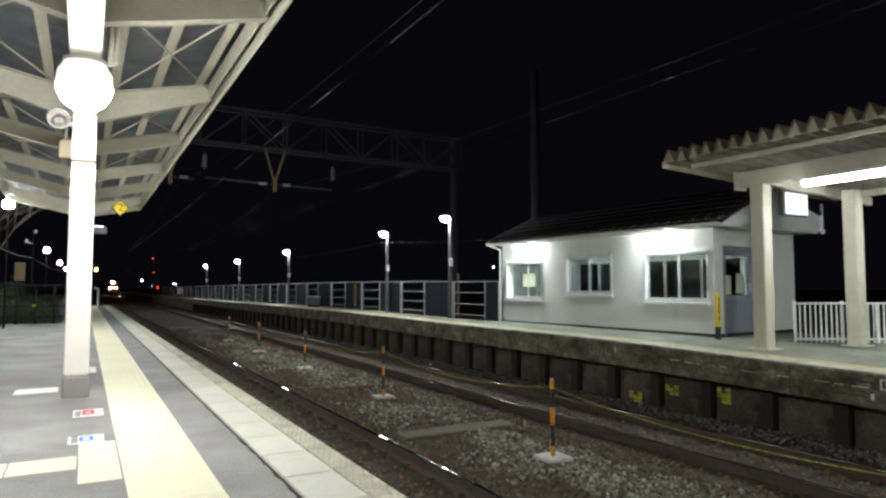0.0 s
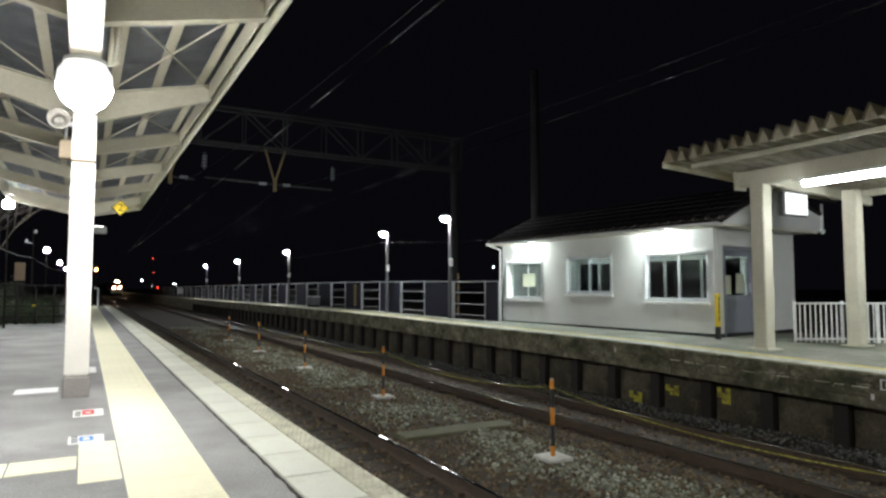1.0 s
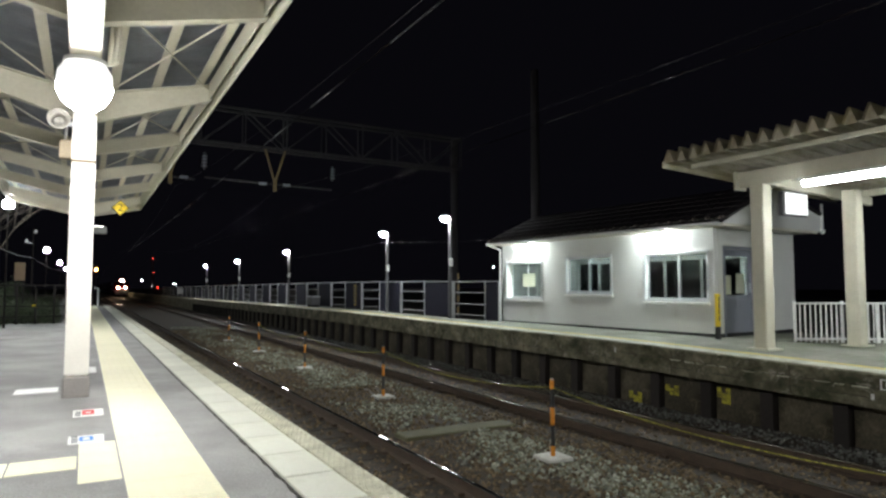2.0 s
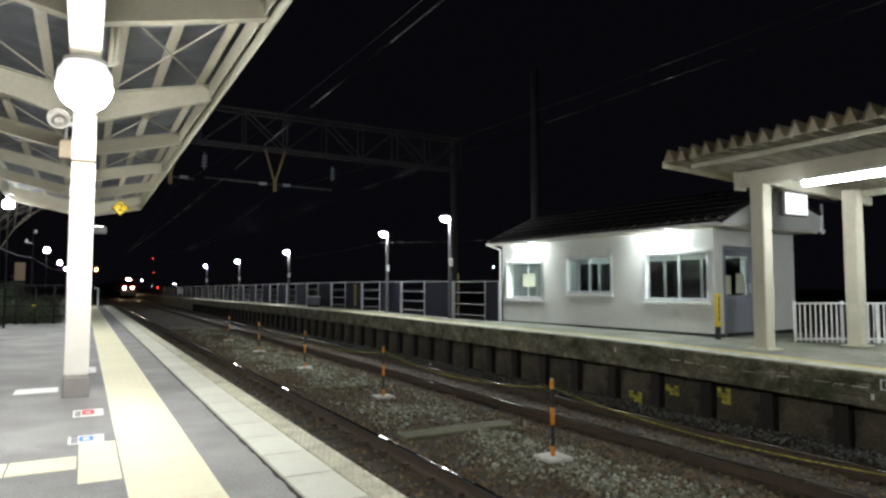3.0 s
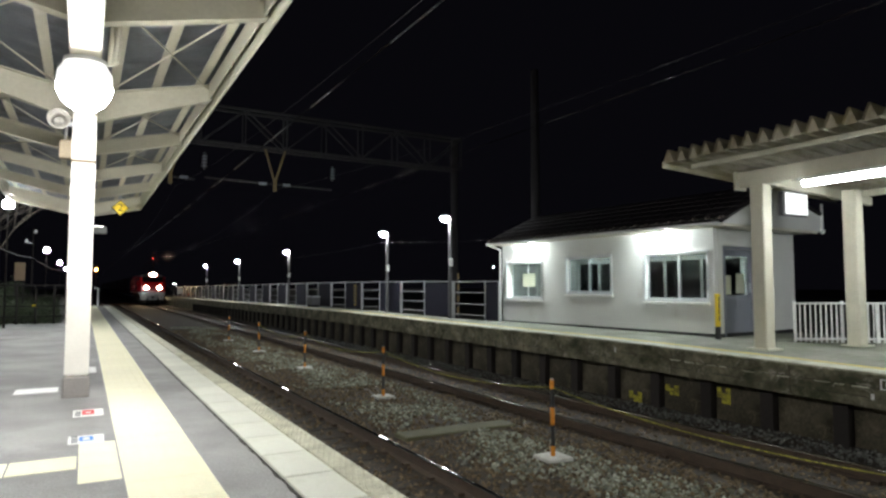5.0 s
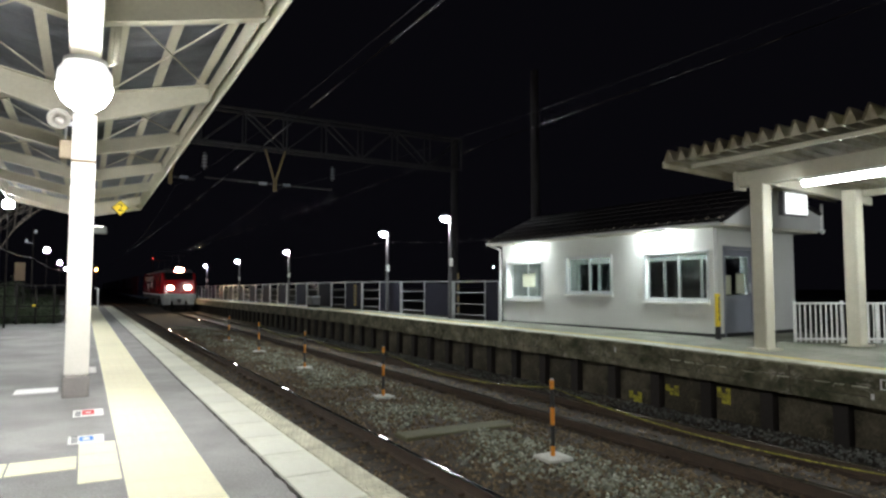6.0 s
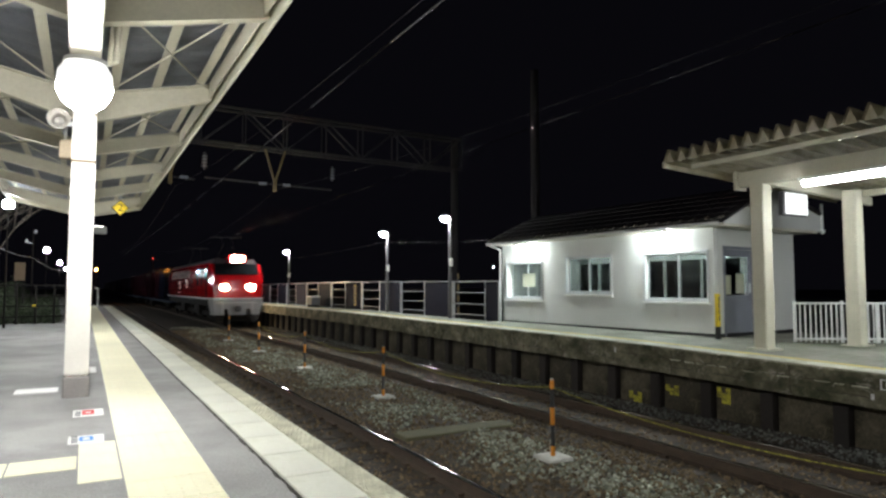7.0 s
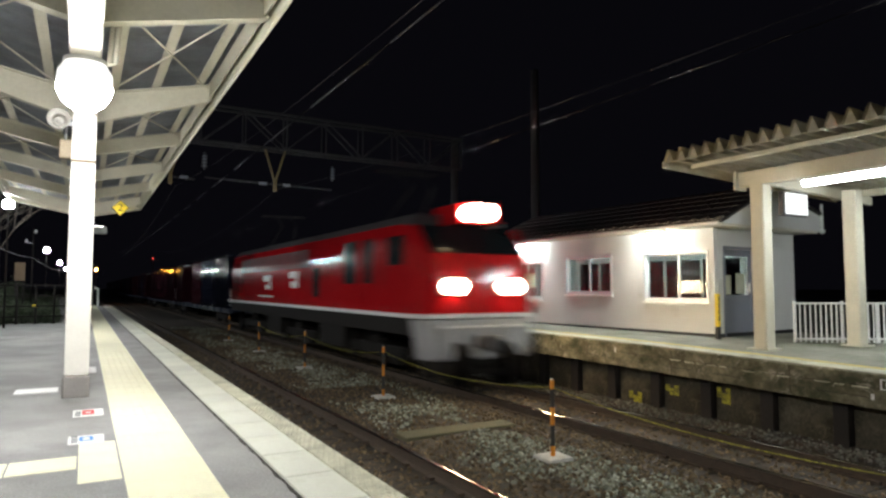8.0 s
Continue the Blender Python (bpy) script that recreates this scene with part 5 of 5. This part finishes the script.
def slack_cable(ends, drop, r, material, label):
    """A cable hung from point to point with a drop in each span."""
    bm = bmesh.new()
    for a, b in zip(ends, ends[1:]):
        last = None
        for i in range(11):
            f = i / 10
            q = Vector(a).lerp(Vector(b), f) - Vector((0, 0, drop * 4 * f * (1 - f)))
            if last:
                rod(bm, last, q, r, 6)
            last = q
    single("cable", bm, material, label, "cable", group="slack cables")


def cable_pole():
    root = thing("cable_pole", "thin grey pole with small porcelain insulators behind the fence", "pole", pose(-1.57, 26.0, -0.12))
    bm = bmesh.new()
    rod(bm, (0, 0, 0), (0, 0, 3.2), 0.032, 10, 0.022)
    part("shaft", bm, IRON, root)
    for dx, z in ((0.07, 3.11), (-0.19, 2.77)):
        bm = bmesh.new()
        rod(bm, (0, 0, z - 0.06), (dx, 0, z - 0.04), 0.012, 6)
        part("bracket", bm, GALV, root)
        bm = bmesh.new()
        rod(bm, (dx, 0, z - 0.04), (dx, 0, z + 0.02), 0.045, 10, 0.03)
        ball(bm, (dx, 0, z + 0.03), 0.035)
        part("insulator", bm, WHITE, root, "white porcelain insulator")


def end_post():
    root = thing("end_post", "thin white post at the platform end", "post", pose(0.74, 43.1, 0))
    bm = bmesh.new()
    rod(bm, (0, 0, 0), (0, 0, 1.02), 0.04, 10)
    part("shaft", bm, WHITE, root)
    bm = bmesh.new()
    rod(bm, (0, 0, 1.0), (-0.17, 0, 1.04), 0.03, 8)
    ball(bm, (-0.17, 0, 1.04), 0.045)
    part("crossbar", bm, WHITE, root)


def fence_tag():
    root = thing("fence_tag", "small yellow tag tied to the pipe fence", "tag", pose(-1.25, 22.06, 0.56))
    bm = bmesh.new()
    box(bm, -0.05, -0.006, -0.05, 0.045, 0.006, 0.01)
    soften(bm, 0.004)
    part("plate", bm, SIGN_YELLOW, root)
    bm = bmesh.new()
    rod(bm, (0, 0.02, -0.06), (0, 0.02, 0.0), 0.008, 6)
    part("tie", bm, BLACK, root)


utility_box()
notice_panel()
striped_pole()
white_board()
edge_mark(4.02, 0.16, 0.13, -0.17)
for y, w, h, z in ((8.55, 0.03, 0.09, -0.10), (4.25, 0.04, 0.07, -0.30)):
    bm = bmesh.new()
    box(bm, EDGE_R - 0.003, y, z, EDGE_R + 0.002, y + w, z + h)
    single("chalk_mark", bm, LOCO_WHITE, "small white paint tick on the platform edge", "painted mark", group="paint ticks")
slack_cable(((-2.355, 20.0, 2.377), (-1.581, 26, 2.094), (-0.994, 42.0, 2.005)), 0.12, 0.006, GALV, "slack grey cable strung along the back of the near platform")
slack_cable(((9.62, 34.15, 2.62), (9.62, 21.3, 2.74), (10.27, 15.3, 2.44)), 0.05, 0.005, MAST, "thin dark cable strung between lamp posts and the house eaves")
cable_pole()
end_post()
fence_tag()


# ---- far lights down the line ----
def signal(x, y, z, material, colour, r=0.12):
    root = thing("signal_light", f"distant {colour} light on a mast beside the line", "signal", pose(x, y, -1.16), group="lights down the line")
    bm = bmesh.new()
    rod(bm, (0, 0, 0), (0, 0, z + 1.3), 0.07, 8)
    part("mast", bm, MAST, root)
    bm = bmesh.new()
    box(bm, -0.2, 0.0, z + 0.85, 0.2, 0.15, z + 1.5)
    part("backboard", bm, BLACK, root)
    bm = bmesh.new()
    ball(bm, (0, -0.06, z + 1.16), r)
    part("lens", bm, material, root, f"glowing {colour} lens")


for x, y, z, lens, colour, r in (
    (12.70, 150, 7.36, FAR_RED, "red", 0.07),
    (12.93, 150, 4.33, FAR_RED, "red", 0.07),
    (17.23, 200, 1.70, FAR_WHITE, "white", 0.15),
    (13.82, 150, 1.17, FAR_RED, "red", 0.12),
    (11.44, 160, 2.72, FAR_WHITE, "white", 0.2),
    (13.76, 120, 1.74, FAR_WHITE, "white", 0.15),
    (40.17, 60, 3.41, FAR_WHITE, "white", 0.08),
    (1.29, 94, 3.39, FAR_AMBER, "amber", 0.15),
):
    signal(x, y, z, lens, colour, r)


# ---- the freight train ----
SPEED, STOP_Y = 23.5, 10.85
moving = []


def wheelset(parent, y):
    bm = bmesh.new()
    for s in (-0.56, 0.56):
        rod(bm, (s - 0.06, 0, 0), (s + 0.06, 0, 0), 0.43, 24)
        rod(bm, (s * 0.93 - 0.015, 0, 0), (s * 0.93 + 0.015, 0, 0), 0.455, 24)
    rod(bm, (-0.6, 0, 0), (0.6, 0, 0), 0.08, 10)
    for s in (-0.625, 0.625):
        box(bm, s - 0.01, -0.3, -0.04, s + 0.01, 0.3, 0.04)
    return part("wheelset", bm, IRON, parent, "dark steel wheelset", at=pose(0, y, 0.43))


def bogie(root, y, span):
    bm = bmesh.new()
    for s in (-0.92, 0.92):
        box(bm, s - 0.07, y - span / 2 - 0.45, 0.42, s + 0.07, y + span / 2 + 0.45, 0.66)
        for dy in (-span / 2, span / 2):
            box(bm, s - 0.10, y + dy - 0.16, 0.28, s + 0.10, y + dy + 0.16, 0.58)
        for dy in (-0.3, 0.0, 0.3):
            rod(bm, (s, y + dy, 0.62), (s, y + dy, 0.98), 0.08, 10)
    box(bm, -0.9, y - 0.25, 0.5, 0.9, y + 0.25, 0.72)
    soften(bm, 0.015)
    part("bogie_frame", bm, IRON, root)
    return [wheelset(root, y + dy) for dy in (-span / 2, span / 2)]


def hull(bm, sections):
    """Skin over closed rings of points."""
    rings = [[bm.verts.new(p) for p in ring] for ring in sections]
    k = len(rings[0])
    for a, b in zip(rings, rings[1:]):
        for i in range(k):
            bm.faces.new((a[i], a[(i + 1) % k], b[(i + 1) % k], b[i]))
    bm.faces.new(rings[0])
    bm.faces.new(rings[-1][::-1])


def locomotive():
    root = thing("locomotive", "red electric freight locomotive with glowing headlamps", "locomotive", pose(FAR_TRACK, 200, RAIL_Z))
    W, L = 1.40, 18.6
    bm = bmesh.new()

    def ring(y, w, top, low=1.42, slope=0.12):
        return [(-w, y, low), (w, y, low), (w, y, top - 0.55), (w - slope, y, top), (-w + slope, y, top), (-w, y, top - 0.55)]
    # red shell with a nose that leans back and tapers in plan
    hull(bm, [[(-1.22, 0.0, 1.42), (1.22, 0.0, 1.42), (1.22, 0.02, 2.15), (1.18, 0.10, 2.62), (-1.18, 0.10, 2.62), (-1.22, 0.02, 2.15)],
              [(-W, 0.42, 1.42), (W, 0.42, 1.42), (W, 0.45, 2.3), (1.28, 0.62, 3.22), (-1.28, 0.62, 3.22), (-W, 0.45, 2.3)],
              ring(1.2, W, 3.28), ring(L - 0.9, W, 3.28), ring(L - 0.1, 1.25, 3.0)])
    soften(bm, 0.03, 2)
    body = part("body", bm, LOCO_RED, root, "glossy red body")
    bm = bmesh.new()
    hull(bm, [[(-1.12, 0.075, 2.66), (1.12, 0.075, 2.66), (1.12, 0.60, 3.24), (-1.12, 0.60, 3.24)],
              [(-1.12, 0.14, 2.62), (1.12, 0.14, 2.62), (1.12, 0.66, 3.2), (-1.12, 0.66, 3.2)]])
    part("windscreen", bm, LOCO_GLASS, root, "dark windscreen")
    for s in (-1, 1):
        bm = bmesh.new()
        box(bm, s * (W - 0.01), 0.75, 2.42, s * (W + 0.012), 1.55, 3.02)
        soften(bm, 0.01)
        part("cab_side_window", bm, LOCO_GLASS, root)
        bm = bmesh.new()
        box(bm, s * (W - 0.01), 2.35, 2.05, s * (W + 0.012), 2.82, 3.05)
        soften(bm, 0.01)
        part("cab_door_window", bm, LOCO_GLASS, root, "dark cab door window")
        bm = bmesh.new()
        box(bm, s * (W - 0.01), 3.30, 2.05, s * (W + 0.012), 4.1, 3.05)
        part("side_window", bm, LOCO_GLASS, root, "tall dark side window")
        bm = bmesh.new()
        for k in range(9):
            for j in range(7):
                box(bm, s * (W - 0.01), 7.0 + k * 1.0, 2.55 + j * 0.075, s * (W + 0.016), 7.88 + k * 1.0, 2.59 + j * 0.075)
        part("louvre", bm, LOCO_ROOF, root, "dark ventilation louvres")
        bm = bmesh.new()
        box(bm, s * (W - 0.01), 6.0, 1.70, s * (W + 0.008), 6.55, 2.50)
        part("side_hatch", bm, LOCO_GLASS, root, "dark side hatch")
        for ya, yb, za, zb in ((8.0, 8.19, 1.95, 2.45), (8.3, 8.95, 2.25, 2.45), (8.3, 8.7, 1.95, 2.15), (11.2, 11.4, 1.90, 2.38), (11.5, 12.2, 2.18, 2.38), (11.5, 11.9, 1.90, 2.06), (10.9, 12.9, 1.64, 1.69)):
            bm = bmesh.new()
            box(bm, s * (W - 0.005), ya, za, s * (W + 0.006), yb, zb)
            part("lettering", bm, LOCO_WHITE, root, "white lettering as a bar")
        for y in (1.75, 3.0):
            bm = bmesh.new()
            rod(bm, (s * (W + 0.05), y, 1.5), (s * (W + 0.05), y, 2.9), 0.016, 6)
            part("handrail", bm, LOCO_RED, root)
    bm = bmesh.new()
    hull(bm, [[(-1.24, -0.012, 1.355), (1.24, -0.012, 1.355), (1.24, -0.012, 1.44), (-1.24, -0.012, 1.44)],
              [(-W - 0.012, 0.41, 1.355), (W + 0.012, 0.41, 1.355), (W + 0.012, 0.41, 1.44), (-W - 0.012, 0.41, 1.44)],
              [(-W - 0.012, L - 0.1, 1.355), (W + 0.012, L - 0.1, 1.355), (W + 0.012, L - 0.1, 1.44), (-W - 0.012, L - 0.1, 1.44)]])
    part("waist_band", bm, LOCO_WHITE, root, "white band")
    bm = bmesh.new()
    hull(bm, [[(-1.2, 0.9, 3.2), (1.2, 0.9, 3.2), (1.0, 1.0, 3.5), (-1.0, 1.0, 3.5)], [(-1.3, L - 0.6, 3.2), (1.3, L - 0.6, 3.2), (1.0, L - 0.6, 3.5), (-1.0, L - 0.6, 3.5)]])
    part("roof", bm, LOCO_ROOF, root, "dark roof hood")
    # underframe, skirt and plough
    bm = bmesh.new()
    box(bm, -1.3, 0.5, 1.0, 1.3, L - 0.4, 1.33)
    for y in (4.6, 10.6):
        box(bm, -1.2, y, 0.45, 1.2, y + 1.9, 1.1)
    part("underframe", bm, IRON, root)
    bm = bmesh.new()
    hull(bm, [[(-1.14, 0.06, 0.55), (1.14, 0.06, 0.55), (1.22, 0.0, 1.325), (-1.22, 0.0, 1.325)], [(-1.25, 0.42, 0.55), (1.25, 0.42, 0.55), (W, 0.42, 1.325), (-W, 0.42, 1.325)]])
    soften(bm, 0.02)
    part("front_skirt", bm, LOCO_GREY, root, "grey front skirt")
    bm = bmesh.new()
    hull(bm, [[(-1.10, -0.06, 0.22), (1.10, -0.06, 0.22), (1.10, 0.05, 0.548), (-1.10, 0.05, 0.548)], [(-1.22, 0.30, 0.22), (1.22, 0.30, 0.22), (1.22, 0.36, 0.548), (-1.22, 0.36, 0.548)]])
    part("snow_plough", bm, IRON, root, "dark plough plate")
    bm = bmesh.new()
    box(bm, -0.13, -0.45, 0.76, 0.13, 0.1, 1.0)
    box(bm, -0.18, -0.55, 0.72, 0.10, -0.36, 1.04)
    soften(bm, 0.03)
    part("coupler", bm, LOCO_ROOF, root)
    bm = bmesh.new()
    for s in (-0.75, 0.75):
        rod(bm, (s, -0.04, 1.25), (s, -0.14, 0.65), 0.025, 6)
    rod(bm, (-1.05, -0.08, 1.18), (1.05, -0.08, 1.18), 0.018, 6)
    part("front_handrail", bm, LOCO_WHITE, root)
    # headlamp lenses are oversize, with part of the glare built into their shape
    for s in (-0.67, 0.67):
        bm = bmesh.new()
        box(bm, s - 0.28, -0.03, 1.79, s + 0.28, 0.05, 2.17)
        soften(bm, 0.02)
        lamp = part("headlamp", bm, LOCO_ROOF, root, "headlamp case")
        bm = bmesh.new()
        bmesh.ops.transform(bm, matrix=Matrix.Diagonal((1.35, 1, 1, 1)), verts=rod(bm, (0, -0.032, 0), (0, -0.05, 0), 0.165, 24))
        bmesh.ops.translate(bm, vec=(s, 0, 1.98), verts=bm.verts[:])
        part("headlamp_lens", bm, HEAD, lamp, "glowing warm lens, widened to take in its glare")
    bm = bmesh.new()
    hull(bm, [[(-0.44, 0.12, 3.27), (0.44, 0.12, 3.27), (0.42, 0.16, 3.68), (-0.42, 0.16, 3.68)], [(-0.46, 1.2, 3.2), (0.46, 1.2, 3.2), (0.44, 1.2, 3.66), (-0.44, 1.2, 3.66)]])
    lamp = part("headlamp", bm, LOCO_RED, root, "roof headlamp case")
    for s in (-0.17, 0.17):
        bm = bmesh.new()
        rod(bm, (s, 0.14, 3.48), (s, 0.10, 3.48), 0.175, 24)
        part("headlamp_lens", bm, HEAD, lamp, "glowing warm lens, widened to take in its glare")
    bm = bmesh.new()
    box(bm, -0.44, -0.06, 3.245, 0.44, 0.15, 3.27)
    part("lamp_lip", bm, LOCO_RED, lamp, "red lip under the roof headlamps")
    # pantographs
    for y in (3.2, 14.6):
        bm = bmesh.new()
        for s in (-0.45, 0.45):
            rod(bm, (s, y - 0.6, 3.62), (s, y + 0.6, 3.62), 0.03, 6)
        pan = part("pantograph", bm, IRON, root, "dark steel pantograph")
        for s in (-0.45, 0.45):
            bm = bmesh.new()
            rod(bm, (s, y + 0.5, 3.62), (s * 0.6, y - 0.6, 4.35), 0.025, 6)
            part("lower_arm", bm, IRON, pan)
            bm = bmesh.new()
            rod(bm, (s * 0.6, y - 0.6, 4.35), (s * 0.6, y + 0.2, 4.79), 0.02, 6)
            part("upper_arm", bm, IRON, pan)
            for yy in (y - 0.5, y + 0.5):
                bm = bmesh.new()
                rod(bm, (s, yy, 3.5), (s, yy, 3.62), 0.05, 8)
                part("insulator", bm, IRON, pan)
        for dy in (0.1, 0.3):
            bm = bmesh.new()
            rod(bm, (-0.85, y + dy, 4.815), (0.85, y + dy, 4.815), 0.022, 6)
            part("contact_strip", bm, IRON, pan)
    sets = []
    for y in (3.2, 9.3, 15.4):
        sets += bogie(root, y, 2.5)
    moving.append((root, 0.0, RAIL_Z))
    return sets


def wagon(off):
    root = thing("container_wagon", "dark flat container wagon coupled in the freight train", "freight wagon", pose(FAR_TRACK, 200 + off, RAIL_Z), group="container wagons")
    L = 19.6
    bm = bmesh.new()
    for s in (-1.0, 1.0):
        beam(bm, (s, 0.2, 0.88), (s, L - 0.2, 0.88), 0.12, 0.24)
    for k in range(11):
        y = 0.3 + k * (L - 0.6) / 10
        box(bm, -1.2, y - 0.06, 0.80, 1.2, y + 0.06, 0.99)
    box(bm, -0.2, -0.5, 0.72, 0.2, L + 0.4, 0.92)
    part("frame", bm, mat("wagon_blue_grey", (0.05, 0.07, 0.11), 0.6, vary=0.2), root)
    bm = bmesh.new()
    for s in (-1.05, 1.05):
        rod(bm, (s, 0.3, 0.9), (s, 0.3, 1.9), 0.025, 6)
    part("handrail", bm, LOCO_WHITE, root)
    sets = bogie(root, 2.6, 1.9) + bogie(root, L - 2.6, 1.9)
    moving.append((root, off, RAIL_Z))
    return root, sets


def container(off, material, word):
    root = thing("freight_container", f"{word} steel freight container riding on a wagon", "container", pose(FAR_TRACK, 200 + off, RAIL_Z + 0.995), group="containers on the train")
    w, l, h = 1.21, 3.66, 2.5
    wave = []
    for k in range(9):
        y = 0.12 + k * (l - 0.24) / 9
        p = (l - 0.24) / 9
        wave += [(w - 0.045, y), (w - 0.015, y + p * 0.2), (w - 0.015, y + p * 0.6), (w - 0.045, y + p * 0.8)]
    outline = [(w - 0.045, 0.04)] + wave + [(w - 0.045, l - 0.04), (-w + 0.045, l - 0.04)] + [(-x, y) for x, y in wave[::-1]] + [(-w + 0.045, 0.04)]
    bm = bmesh.new()
    sweep_z(bm, outline, 0.10, h - 0.10)
    part("shell", bm, material, root, "ribbed steel shell")
    for z in (0.0, h - 0.10):
        bm = bmesh.new()
        box(bm, -w, 0.0, z, w, l, z + 0.10)
        part("frame", bm, material, root)
    for s in (-1, 1):
        for y in (0.0, l - 0.09):
            bm = bmesh.new()
            box(bm, s * (w - 0.09), y, 0.10, s * w, y + 0.09, h - 0.10)
            part("corner_post", bm, material, root)
    moving.append((root, off, RAIL_Z + 0.995))
    return root


LOCO_SETS = locomotive()
WAGON_SETS = []
rnd_load = random.Random(8)
for w in range(9):
    off = 19.6 + w * 20.4
    _, sets = wagon(off)
    if w < 2:
        WAGON_SETS += sets
    for c in range(5):
        if rnd_load.random() < 0.88:
            red = rnd_load.random() < 0.7
            container(off + 0.25 + c * 3.85, CONT_RED if red else CONT_BLUE, "maroon" if red else "navy blue")


def motions():
    """The train comes in at a steady pace; its wheels roll."""
    for ob, off, z in moving:
        walk(ob, [(t, pose(FAR_TRACK, STOP_Y + off + SPEED * (8.0 - t), z)) for t in (0.0, 2.0, 4.0, 6.0, 8.0)])
    step = 1 / FPS
    for ob in LOCO_SETS + WAGON_SETS:
        y = ob.matrix_local.translation.y
        walk(ob, [(k * step, pose(0, y, 0.43, math.degrees(SPEED * k * step / 0.56) % 360)) for k in range(int(8.0 * FPS) + 1)])


motions()
